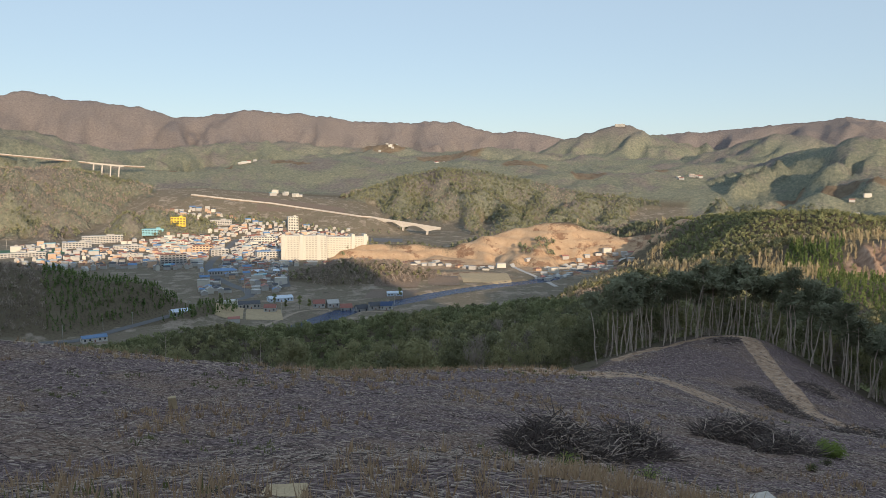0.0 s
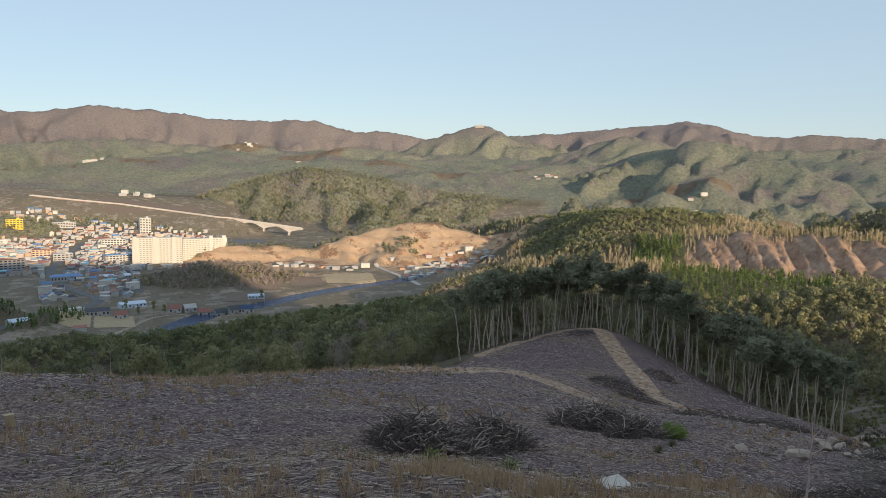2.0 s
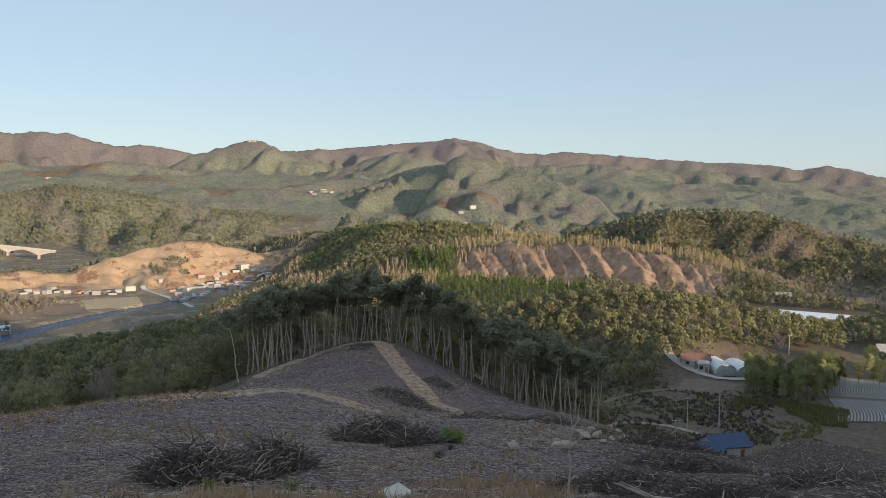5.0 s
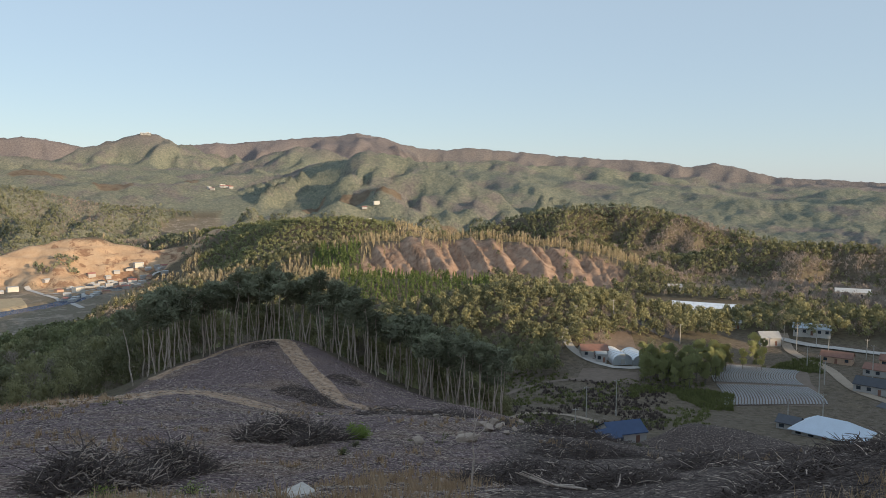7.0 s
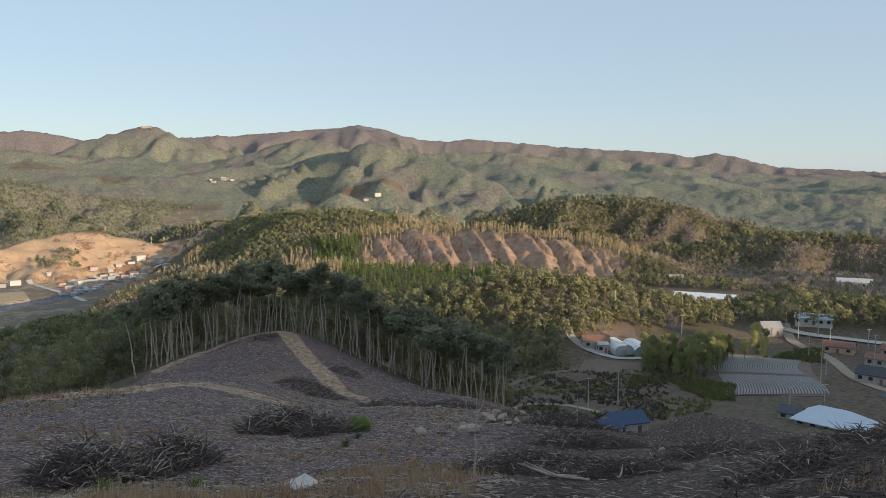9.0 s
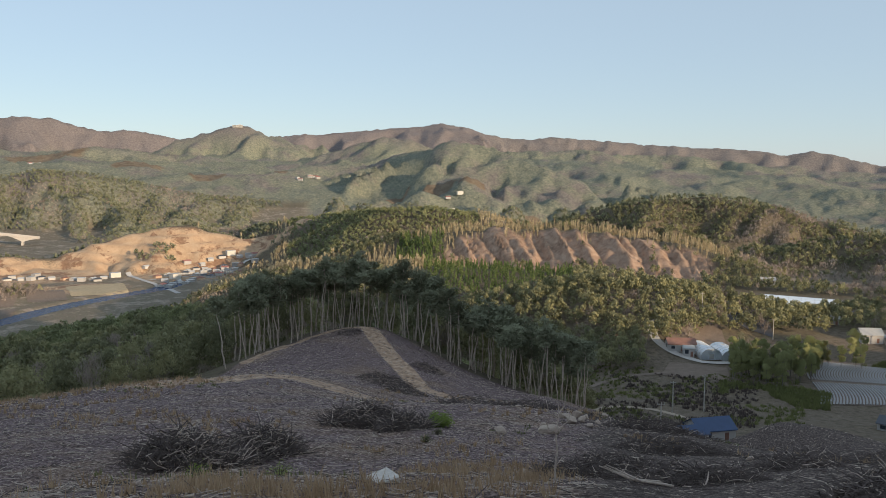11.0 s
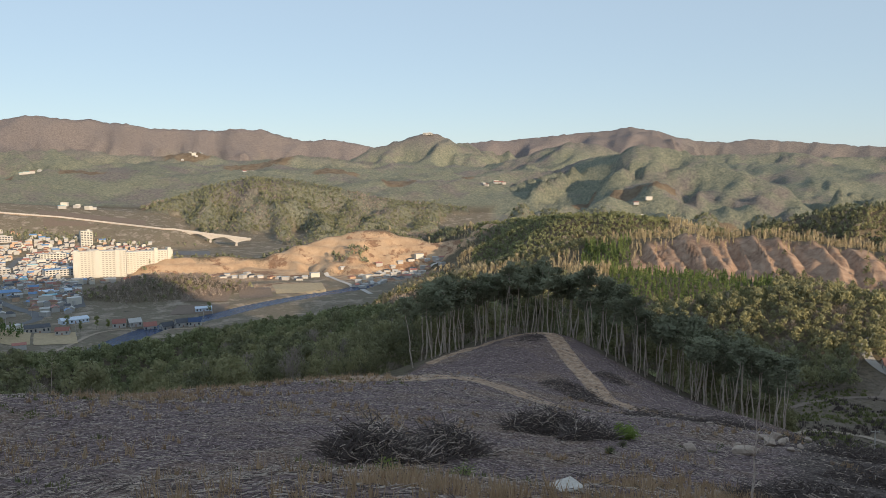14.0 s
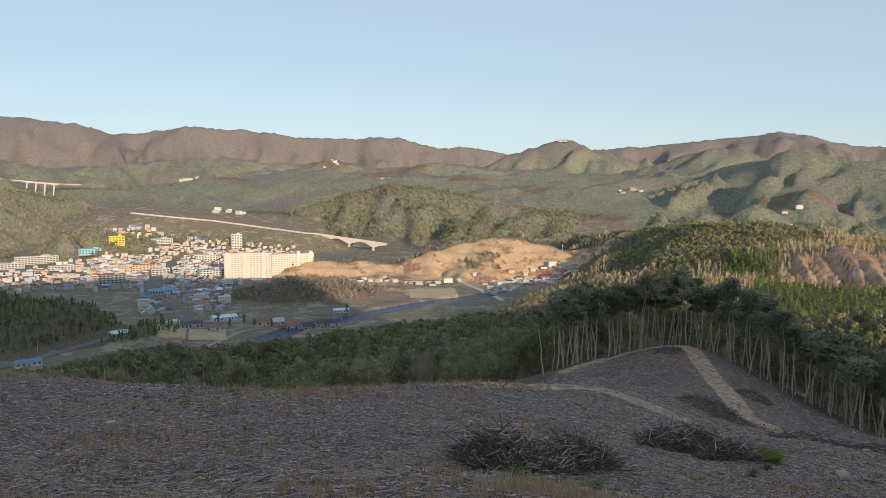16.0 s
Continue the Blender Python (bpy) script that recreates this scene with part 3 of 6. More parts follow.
earth = np.maximum(blob(_az, _r, CLEARINGS), 0.6 * blob(_az, _r, [(9, 1045, 5.5, 75), (0, 1060, 5, 50), (2, 960, 4, 60)]))
for pts, half in TRACKS:
    earth = np.maximum(earth, smooth(half * 1.7, half * 0.7, near_line(GX, GY, pts)) * 0.9)
towny = smooth(5, 3, GUP) * smooth(2050, 1900, _r) * smooth(520, 620, _r)
zone = np.stack([earth, litter, towny, blob(_az, _r, SCARS)], -1).reshape(-1, 4)
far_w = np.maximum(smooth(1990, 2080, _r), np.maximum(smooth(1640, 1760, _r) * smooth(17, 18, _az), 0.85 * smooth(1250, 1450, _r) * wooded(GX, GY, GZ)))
# bare brown on the western heights; the distance term paints haze onto the skyline
brown_haze_w = np.clip(smooth(190, 330, GZ + 90 * fbm(GX / 300, GY / 300, 3)) * (_az < 31) * 0.95 + np.where(_az < 31, 0.75, 0.9) * smooth(3300, 3900, _r) * smooth(324, 300, _az), 0, 1)
far = np.stack([far_w, brown_haze_w, blob(_az, _r, FAR_FIELDS) * 0.75, smooth(500, 700, _r)], -1).reshape(-1, 4)
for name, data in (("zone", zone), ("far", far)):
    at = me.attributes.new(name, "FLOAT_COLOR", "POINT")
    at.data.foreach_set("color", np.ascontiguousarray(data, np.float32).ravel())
me.attributes.new("mulch", "FLOAT", "POINT").data.foreach_set("value", np.ascontiguousarray((0.72 * smooth(31, 42, _az) * smooth(72, 70, _az) * smooth(150, 120, _r)).ravel(), np.float32))
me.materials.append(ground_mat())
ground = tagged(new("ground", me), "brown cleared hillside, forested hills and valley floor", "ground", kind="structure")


def land(x, y):
    """Height of the finished ground at plan places, read off its own grid."""
    x, y = np.asarray(x, float), np.asarray(y, float)
    az = (np.degrees(np.arctan2(x, y)) + 36) % 360 - 36
    r = np.clip(np.hypot(x, y), RAD[0], RAD[-1] - 1)
    i = np.clip(np.searchsorted(RAD, r) - 1, 0, len(RAD) - 2)
    j = np.clip(np.searchsorted(AZ, az) - 1, 0, len(AZ) - 2)
    u, v = (r - RAD[i]) / (RAD[i + 1] - RAD[i]), (az - AZ[j]) / (AZ[j + 1] - AZ[j])
    return (GZ[i, j] * (1 - v) + GZ[i, j + 1] * v) * (1 - u) + (GZ[i + 1, j] * (1 - v) + GZ[i + 1, j + 1] * v) * u


# ---------------------------------------------------------------- woods
rng = np.random.RandomState(11)


def crown(kind, sprays):
    """A crown about one unit high and across, standing at the origin: sprays of foliage set round boughs; bare kinds are upright twigs."""
    boughs = []
    many = 14
    for i in range(many):
        a = rng.uniform(0, 6.3)
        f = (i + rng.uniform(0, 1)) / many
        if kind == "pine":
            h = 0.40 + 0.50 * f
            r, s = 0.34 * (1 - f * f) ** 0.5 * rng.uniform(0.45, 1.1), (0.17, 0.17, 0.09)
        elif kind == "cone":
            h = 0.08 + 0.86 * f
            r, s = 0.20 * (1 - f), ((1.06 - f) * 0.2, (1.06 - f) * 0.2, 0.07)
        elif kind == "tall":
            r, h, s = rng.uniform(0, 0.1), rng.uniform(0.3, 0.92), (0.08, 0.08, 0.13)
        else:
            r, h, s = rng.uniform(0.0, 0.32), rng.uniform(0.28, 0.86), (0.16, 0.16, 0.12)
        boughs.append((np.array([r * math.cos(a), r * math.sin(a), h]), np.array(s)))
    pick = rng.randint(0, many, sprays)
    c = np.array([boughs[k][0] for k in pick])
    s = np.array([boughs[k][1] for k in pick])
    d = rng.normal(0, 1, (sprays, 3))
    d /= np.linalg.norm(d, axis=1)[:, None]
    c = c + d * s * rng.uniform(0.6, 1.08, (sprays, 1))
    if kind in ("bare", "tall"):
        u = rng.normal(0, 0.35, (sprays, 3)) + np.array([0, 0, 1.0]) + 0.5 * np.stack([d[:, 0], d[:, 1], 0 * d[:, 0]], 1)
        u /= np.linalg.norm(u, axis=1)[:, None]
        w = np.cross(d + 0.01, u)
        w /= np.linalg.norm(w, axis=1)[:, None]
        k = 0.105 * (120.0 / sprays) ** 0.3 * rng.uniform(0.6, 1.4, (sprays, 1))
        wide = 0.34 * min(1.6, (40.0 / sprays) ** 0.4)
        v = np.stack([c - u * k, c - u * k * 0.2 + w * k * wide, c + u * k], 1)
    else:
        small = {"pine": 0.066, "cone": 0.058, "round": 0.064}[kind] * (120.0 / sprays) ** 0.5
        u = rng.normal(0, 1, (sprays, 3)) + d * 0.2
        u -= 0.75 * d * (u * d).sum(1)[:, None]
        u /= np.linalg.norm(u, axis=1)[:, None]
        w = np.cross(d, u)
        k = small * rng.uniform(0.7, 1.4, (sprays, 1))
        v = np.stack([c - u * k, c + u * k * 0.6 + w * k, c + u * k * 0.6 - w * k * 0.9], 1)
    if kind in ("bare", "tall"):        # the bare stem
        stem = np.array([[-0.012, 0, 0], [0.012, 0, 0], [0, 0, 0.9], [0, -0.012, 0], [0, 0.012, 0], [0, 0, 0.9]]).reshape(2, 3, 3)
        v = np.concatenate([v, stem])
    n = len(v)
    return v.reshape(-1, 3), np.arange(n * 3).reshape(-1, 3)


def plant(name, label, category, spots, sizes, kind, clumps, material, wide=1.0):
    """One wood: every spot (x, y, z) gets a tree of its own size and turn, all in one mesh."""
    models = [crown(kind, clumps) for _ in range(7)]
    vs, fs, tints, base = [], [], [], 0
    pick = rng.randint(0, 7, len(spots))
    for k, (v, f) in enumerate(models):
        sel = np.nonzero(pick == k)[0]
        if not len(sel):
            continue
        a = rng.uniform(0, 6.283, len(sel))[:, None]
        h = sizes[sel][:, None]
        w = h * wide * rng.uniform(0.8, 1.25, (len(sel), 1))
        x = (v[None, :, 0] * np.cos(a) - v[None, :, 1] * np.sin(a)) * w + spots[sel, 0][:, None]
        y = (v[None, :, 0] * np.sin(a) + v[None, :, 1] * np.cos(a)) * w + spots[sel, 1][:, None]
        z = v[None, :, 2] * h + spots[sel, 2][:, None]
        vs.append(np.stack([x, y, z], -1).reshape(-1, 3))
        fs.append((f[None] + (np.arange(len(sel)) * len(v))[:, None, None] + base).reshape(-1, 3))
        tints.append(np.repeat(rng.uniform(0, 1, len(sel)), len(v)))
        base += len(sel) * len(v)
    me = fast_mesh(bpy.data.meshes.new(name), np.concatenate(vs), np.concatenate(fs))
    me.attributes.new("tint", "FLOAT", "POINT").data.foreach_set("value", np.concatenate(tints).astype(np.float32))
    me.materials.append(material)
    return tagged(new(name, me), label, category, kind="stuff")


def scatter(a0, a1, d0, d1, gap):
    """Jittered places over a sector, about gap metres apart."""
    out = []
    d = d0
    while d < d1:
        n = max(1, int(radians(a1 - a0) * d / gap))
        az = a0 + (np.arange(n) + rng.uniform(0, 1, n)) * (a1 - a0) / n
        out.append(np.stack([az, d + rng.uniform(-0.5, 0.5, n) * gap], 1))
        d += gap
    p = np.concatenate(out)
    x, y = polar(p[:, 0], p[:, 1])
    z = land(x, y)
    keep = rng.uniform(0, 1, len(x)) < wooded(x, y, z)
    return np.stack([x, y, z, p[:, 0], p[:, 1]], 1)[keep]


near_wood = scatter(-36, 46, 108, 560, 4.2)
side_wood = scatter(46, 70, 300, 560, 4.2)
mid_wood = scatter(-37, 70, 560, 1080, 4.9)
back_wood = scatter(-37, 70, 1080, 2080, 7.0)
trees = np.concatenate([near_wood, side_wood, mid_wood, back_wood])
tx, ty, tz, taz, td = trees.T
n1, n2 = fbm(tx / 60, ty / 60, 3), fbm(tx / 130 + 40, ty / 130, 3)
kindof = np.zeros(len(trees), int)                                  # 0 pine
kindof[(n1 > 0.12) & (td < 480) & (taz < 30)] = 2                   # fresh broadleaf
kindof[(n2 > 0.22) & (td < 480)] = 1                                # bare
kindof[(td > 560) & (td < 830) & (taz < -15)] = 4
kindof[(td > 560) & (td < 800) & (taz < -27.5)] = 1
kindof[(td > 560) & (td < 1080) & (n1 > 0.0) & (taz > -12) & (taz < 4)] = 1
kindof[(td > 1080) & (taz < -14) & (n2 > -0.02)] = 1
kindof[(td > 1250) & (taz > -10) & (n2 > 0.42)] = 1
kindof[(td > 480) & (td < 1250) & (taz > 9) & (taz < 31) & (n1 > 0.02)] = 3
kindof[(td > 440) & (td < 640) & (taz > 3) & (taz < 19)] = 1
kindof[(td > 620) & (td < 740) & (taz > 26) & (taz < 50)] = 3
kindof[(td > 590) & (td < 680) & (taz > 24) & (taz < 27.5)] = 4
kindof[(td > 490) & (td < 575) & (taz > 26) & (taz < 37)] = 4
kindof[(td > 740) & (td < 1080) & (taz > 20) & (taz < 32) & (n1 > 0.15)] = 3
kindof[(taz > 48) & (n2 > 0.25)] = 1
kindof[(taz > 31) & (td < 460)] = 0
kindof[(td < 200) & (taz < 12) & (n1 < 0.25)] = 0
kindof[(td > 840) & (td < 1010) & (taz > -14) & (taz < 2.5)] = 1
kindof[(td > 800) & (td < 1250) & (taz > 16) & (taz < 30) & (n2 > -0.05)] = 2
mixed = rng.uniform(0, 1, len(trees))
kindof[(mixed < 0.12) & (kindof == 0)] = 1
kindof[(mixed > 0.88) & (kindof == 1)] = 0
size = np.array([8.8, 8.2, 7.6, 10.5, 8.5])[kindof] * rng.uniform(0.65, 1.2, len(trees))
size[td > 440] *= 0.84
size[td > 1080] *= 1.15
size[(td > 590) & (td < 680) & (taz > 24) & (taz < 27.5)] *= 1.5
grove = (td < np.interp(taz, [10, 12.4, 14.6, 17.7, 22.1, 25, 28.7, 33, 38.5], [133, 142, 147, 157, 158, 154, 152, 149, 148])) & (taz > 8) & (taz < 38.6)
KINDS = [("pine_wood", "dense dark green pine woods over the hills", "pine", PINE, 0.70), ("bare_wood", "leafless grey-brown woods in early spring", "bare", BARE, 0.8),
         ("broadleaf_wood", "broadleaf woods in fresh green leaf", "round", FRESH, 0.85), ("larch_wood", "tall yellow-brown larches coming into bud", "tall", LARCH, 0.75),
         ("conifer_plantation", "bright green young conifer plantation", "cone", YOUNG, 0.6)]
# woods in the lee of a ridge get plainer trees
rise = np.maximum.accumulate((GZ - EYE) / np.maximum(_r, 1.0), axis=0)
_i = np.clip(np.searchsorted(RAD, td - 3) - 1, 0, len(RAD) - 1)
_j = np.clip(np.searchsorted(AZ, taz) - 1, 0, len(AZ) - 1)
lee = (tz + size * 0.95 - EYE) / td < rise[_i, _j]
for k, (name, label, shape, material, wide) in enumerate(KINDS):
    for lo, hi, clumps in ((0, 165, 900), (165, 240, 420), (240, 440, 190), (440, 700, 64), (700, 1080, 32), (1080, 2085, 18)):
        for hidden in (False, True):
            sel = (kindof == k) & (td >= lo) & (td < hi) & ~grove & (lee == hidden)
            if sel.sum() > 3:
                sp = trees[sel, :3].copy()
                sp[:, 2] -= 0.5
                plant(name, label, "woods", sp, size[sel], shape, 9 if hidden else clumps, HAZEPINE if k == 0 and lo >= 1080 else material, wide * (1.2 if lo >= 700 else 1.05))


# ---------------------------------------------------------------- helpers for things
def ground_at(az, d):
    x, y = polar(az, d)
    return float(x), float(y), float(land(x, y))


def mesh_of(name, bm, material):
    me = bpy.data.meshes.new(name)
    bm.to_mesh(me)
    bm.free()
    for m in material if isinstance(material, (list, tuple)) else [material]:
        me.materials.append(m)
    return me


def part(name, bm, material, parent, label=""):
    """One mesh under a thing or a part."""
    ob = new(name, mesh_of(name, bm, material))
    ob.parent = parent
    return tagged(ob, label)


def box(bm, x0, y0, z0, x1, y1, z1, bevel=0.0):
    g = bmesh.ops.create_cube(bm, size=1)
    bmesh.ops.scale(bm, vec=(x1 - x0, y1 - y0, z1 - z0), verts=g["verts"])
    bmesh.ops.translate(bm, vec=((x0 + x1) / 2, (y0 + y1) / 2, (z0 + z1) / 2), verts=g["verts"])
    if bevel:
        es = list({e for v in g["verts"] for e in v.link_edges})
        bmesh.ops.bevel(bm, geom=es, offset=bevel, segments=1, affect="EDGES")
    return bm


def cube(*a, bevel=0.0):
    return box(bmesh.new(), *a, bevel=bevel)


def rod(bm, pts, radii, sides=6):
    """A tapered, bent limb through the points."""
    rings = []
    for i, (p, r) in enumerate(zip(pts, radii)):
        p = Vector(p)
        d = (Vector(pts[min(i + 1, len(pts) - 1)]) - Vector(pts[max(i - 1, 0)])).normalized()
        u = d.orthogonal().normalized()
        v = d.cross(u)
        rings.append([bm.verts.new(p + r * (math.cos(6.283 * k / sides) * u + math.sin(6.283 * k / sides) * v)) for k in range(sides)])
    for a, b in zip(rings, rings[1:]):
        for k in range(sides):
            bm.faces.new((a[k], a[(k + 1) % sides], b[(k + 1) % sides], b[k]))
    return bm


# ---------------------------------------------------------------- the red pine grove on the knoll
rnd = random.Random(4)


def tuft(bm, c, r, n, flat=0.6):
    """A spray of needle bunches round a twig's end."""
    for _ in range(n):
        d = Vector((rnd.gauss(0, 1), rnd.gauss(0, 1), rnd.gauss(0.2, flat))).normalized()
        p = Vector(c) + Vector((rnd.uniform(-r, r), rnd.uniform(-r, r), rnd.uniform(-r, r) * 0.5))
        s = d.orthogonal().normalized() * rnd.uniform(0.08, 0.16)
        e = p + d * rnd.uniform(0.3, 0.6)
        bm.faces.new((bm.verts.new(p - s), bm.verts.new(e - s * 0.5), bm.verts.new(e + s * 0.5), bm.verts.new(p + s)))


def red_pine(tall):
    root = new("pine_tree")
    bm = bmesh.new()
    bend = [(0, 0, -0.4)]
    ox = oy = 0.0
    lean = (rnd.uniform(-0.09, 0.09), rnd.uniform(-0.09, 0.09))
    for k in range(1, 9):
        ox += lean[0] * tall / 8 + rnd.uniform(-0.22, 0.22)
        oy += lean[1] * tall / 8 + rnd.uniform(-0.22, 0.22)
        bend.append((ox, oy, tall * 0.93 * k / 8))
    rod(bm, bend, [0.13 - 0.011 * k for k in range(9)], 6)
    tips = []
    base_h = rnd.uniform(0.60, 0.82)
    for k in range(17):
        h = rnd.uniform(base_h, 0.99)
        i = min(7, int(h * 8))
        b = Vector(bend[i]).lerp(Vector(bend[i + 1]), h * 8 - i)
        a = rnd.uniform(0, 6.283)
        ln = rnd.uniform(0.8, 2.2) * (1.3 - 0.8 * h) * 1.15
        e = b + Vector((math.cos(a) * ln, math.sin(a) * ln, ln * rnd.uniform(0.05, 0.45)))
        rod(bm, [b, b.lerp(e, 0.5) + Vector((0, 0, 0.12)), e], [0.05, 0.035, 0.015], 4)
        tips += [(e, 1.0), (b.lerp(e, 0.62), 0.8)]
    for k in range(4):     # dead snags under the crown
        h = rnd.uniform(0.25, 0.5)
        i = int(h * 8)
        b = Vector(bend[i])
        a = rnd.uniform(0, 6.283)
        rod(bm, [b, b + Vector((math.cos(a), math.sin(a), 0.15)) * rnd.uniform(0.5, 1.3)], [0.025, 0.008], 4)
    part("trunk", bm, BARK, root)
    bm = bmesh.new()
    for e, s in tips + [(Vector(bend[-1]), 1.0)]:
        for _ in range(2):
            tuft(bm, e + Vector((rnd.uniform(-0.5, 0.5), rnd.uniform(-0.5, 0.5), rnd.uniform(-0.1, 0.35))), 0.6 * s, 10)
    part("crown", bm, NEEDLE, root)
    return tagged(root, "tall red pine with a bare pinkish trunk and dark crown", "pine tree", "pines of the grove on the knoll")


pines = [red_pine(t) for t in (12.6, 13.6, 11.6, 14.2, 12.0, 13.0, 10.6, 12.9, 13.9)]
first = [True] * len(pines)
spots = []
EDGE = [(10.0, 119), (12.4, 129), (14.6, 134), (17.7, 144), (19.7, 145), (22.1, 145), (25.0, 141), (28.7, 139), (32.9, 136), (36.6, 133), (38.2, 134)]
for row, (gap, back) in enumerate(((1.5, 0.5), (1.9, 3.0), (2.5, 6.0), (3.2, 9.5), (3.6, 14.0), (4.2, 19.0), (4.8, 25.0))):
    az = 10.0 + rnd.uniform(0, 0.4)
    while az < 38.4 - row * 0.15:
        d = float(np.interp(az, [e[0] for e in EDGE], [e[1] for e in EDGE])) + back + rnd.uniform(-1.0, 2.6)
        if az > 10 + 4 * rnd.random():
            spots.append((az + rnd.uniform(-0.2, 0.2), d))
        az += math.degrees(gap * rnd.uniform(0.4, 1.9) / d)
for az, d in spots:
    k = rnd.randrange(len(pines))
    x, y, z = ground_at(az, d)
    s = rnd.uniform(0.82, 1.12) * (0.93 if az > 33 else 1.0)
    m = pose(x, y, z, 0, 0, rnd.uniform(0, 360))
    if first[k]:
        pines[k].matrix_basis, first[k] = m @ Matrix.Scale(s, 4), False
    else:
        ob = copy_thing(pines[k], m)
        ob.scale = (s, s, s)

# ---------------------------------------------------------------- the cleared hillside's litter
WOODGREY = plain_mat("weathered_wood", (0.52, 0.42, 0.35), 0.9, 0.45, 2.0, 0.3)
TWIG = plain_mat("dark_twigs", (0.115, 0.088, 0.078), 0.95, 0.45, 1.0, 0.3)
STRAW = leaf_mat("dry_grass", (0.34, 0.225, 0.135), (0.54, 0.39, 0.25))
HERB = leaf_mat("green_herbs", (0.11, 0.125, 0.05), (0.23, 0.24, 0.095))
ROCK = plain_mat("pale_rock", (0.42, 0.33, 0.265), 0.9, 0.25, 1.6, 0.5)
nrg = np.random.RandomState(21)


def litter_mesh(name, label, category, count, d0, d1, length, radius, up, material, a0=-36, a1=69, keep=None, power=1.0):
    """Loose sticks lying about the slope: three-sided tapered rods."""
    az = nrg.uniform(a0, a1, count)
    d = d0 + (d1 - d0) * nrg.uniform(0, 1, count) ** power
    edge_d = np.interp(az, [-36, -20, -6, 4, 8, 10.5, 17.7, 22, 28.7, 37, 39, 45, 70], [90, 85, 85, 100, 108, 115, 140, 141, 134, 128, 130, 110, 105])
    ok = d < edge_d
    if keep is not None:
        ok &= keep(*polar(az, d))
    az, d = az[ok], d[ok]
    x, y = polar(az, d)
    z = land(x, y)
    n = len(x)
    ln = nrg.uniform(*length, n) * nrg.uniform(0.5, 1.3, n)
    h = nrg.uniform(0, 6.283, n)
    dx, dy = np.cos(h) * ln, np.sin(h) * ln
    x2, y2 = x + dx, y + dy
    z2 = land(x2, y2) + nrg.uniform(0, 1, n) ** 2 * up * ln
    r = nrg.uniform(*radius, n) * (0.6 + d / 90)
    px, py = -np.sin(h), np.cos(h)
    vs = []
    for (cx, cy, cz, s) in ((x, y, z + 0.03, 1.0), (x2, y2, z2 + 0.04, 0.55)):
        vs.append(np.stack([cx + px * r * s, cy + py * r * s, cz - 0.3 * r * s], 1))
        vs.append(np.stack([cx - px * r * s, cy - py * r * s, cz - 0.3 * r * s], 1))
        vs.append(np.stack([cx, cy, cz + 1.3 * r * s], 1))
    v = np.stack(vs, 1).reshape(-1, 3)
    f = np.array([[0, 3, 5, 2], [2, 5, 4, 1], [1, 4, 3, 0]])
    faces = (f[None] + (np.arange(n) * 6)[:, None, None]).reshape(-1, 4)
    me = fast_mesh(bpy.data.meshes.new(name), v, faces)
    me.materials.append(material)
    return tagged(new(name, me), label, category, kind="stuff")


def sparse_east(x, y):
    """The lower eastern slope has hardly any pale wood."""
    return nrg.uniform(0, 1, len(x)) > 0.8 * smooth(33, 41, np.degrees(np.arctan2(x, y)))


litter_mesh("cut_branches", "pale weathered cut branches strewn over the cleared slope", "branches", 24000, 9, 140, (0.2, 0.7), (0.009, 0.022), 0.25, WOODGREY, power=0.9, keep=sparse_east)
litter_mesh("cut_branches", "dark twigs and bark strewn over the cleared slope", "branches", 18000, 9, 140, (0.2, 0.7), (0.008, 0.02), 0.3, TWIG, power=0.9)
litter_mesh("cut_branches", "dark brushwood spread over the lower slope", "branches", 26000, 14, 108, (0.3, 1.1), (0.012, 0.028), 0.35, TWIG, a0=33, a1=69, keep=lambda x, y: fbm(x / 9, y / 9, 3) > 0.42 - 0.36 * smooth(33, 47, np.degrees(np.arctan2(x, y))))
litter_mesh("wood_chips", "short pale wood chips on the cleared slope", "chips", 20000, 9, 135, (0.1, 0.32), (0.015, 0.036), 0.2, WOODGREY, power=0.9, keep=sparse_east)


def grass_mesh(name, label, spots, tall, blades, material, spread=0.25):
    v, f, t = [], [], []
    for x, y, z, s in spots:
        tint = rnd.random()
        for _ in range(blades):
            a, b = rnd.uniform(0, 6.283), rnd.uniform(0, spread) * s
            bx, by = x + math.cos(a) * b, y + math.sin(a) * b
            h = tall * s * rnd.uniform(0.5, 1.2)
            lx, ly = rnd.gauss(0, 0.3) * h, rnd.gauss(0, 0.3) * h
            w = 0.012 + 0.0006 * math.hypot(x, y)
            k = len(v)
            c, sn = math.cos(a + 1.5), math.sin(a + 1.5)
            v += [(bx - c * w, by - sn * w, z - 0.05), (bx + c * w, by + sn * w, z - 0.05), (bx + lx, by + ly, z + h)]
            f.append((k, k + 1, k + 2))
            t += [tint] * 3
    me = fast_mesh(bpy.data.meshes.new(name), np.array(v), np.array(f))
    me.attributes.new("tint", "FLOAT", "POINT").data.foreach_set("value", np.array(t, np.float32))
    me.materials.append(material)
    return tagged(new(name, me), label, "grass", kind="stuff")


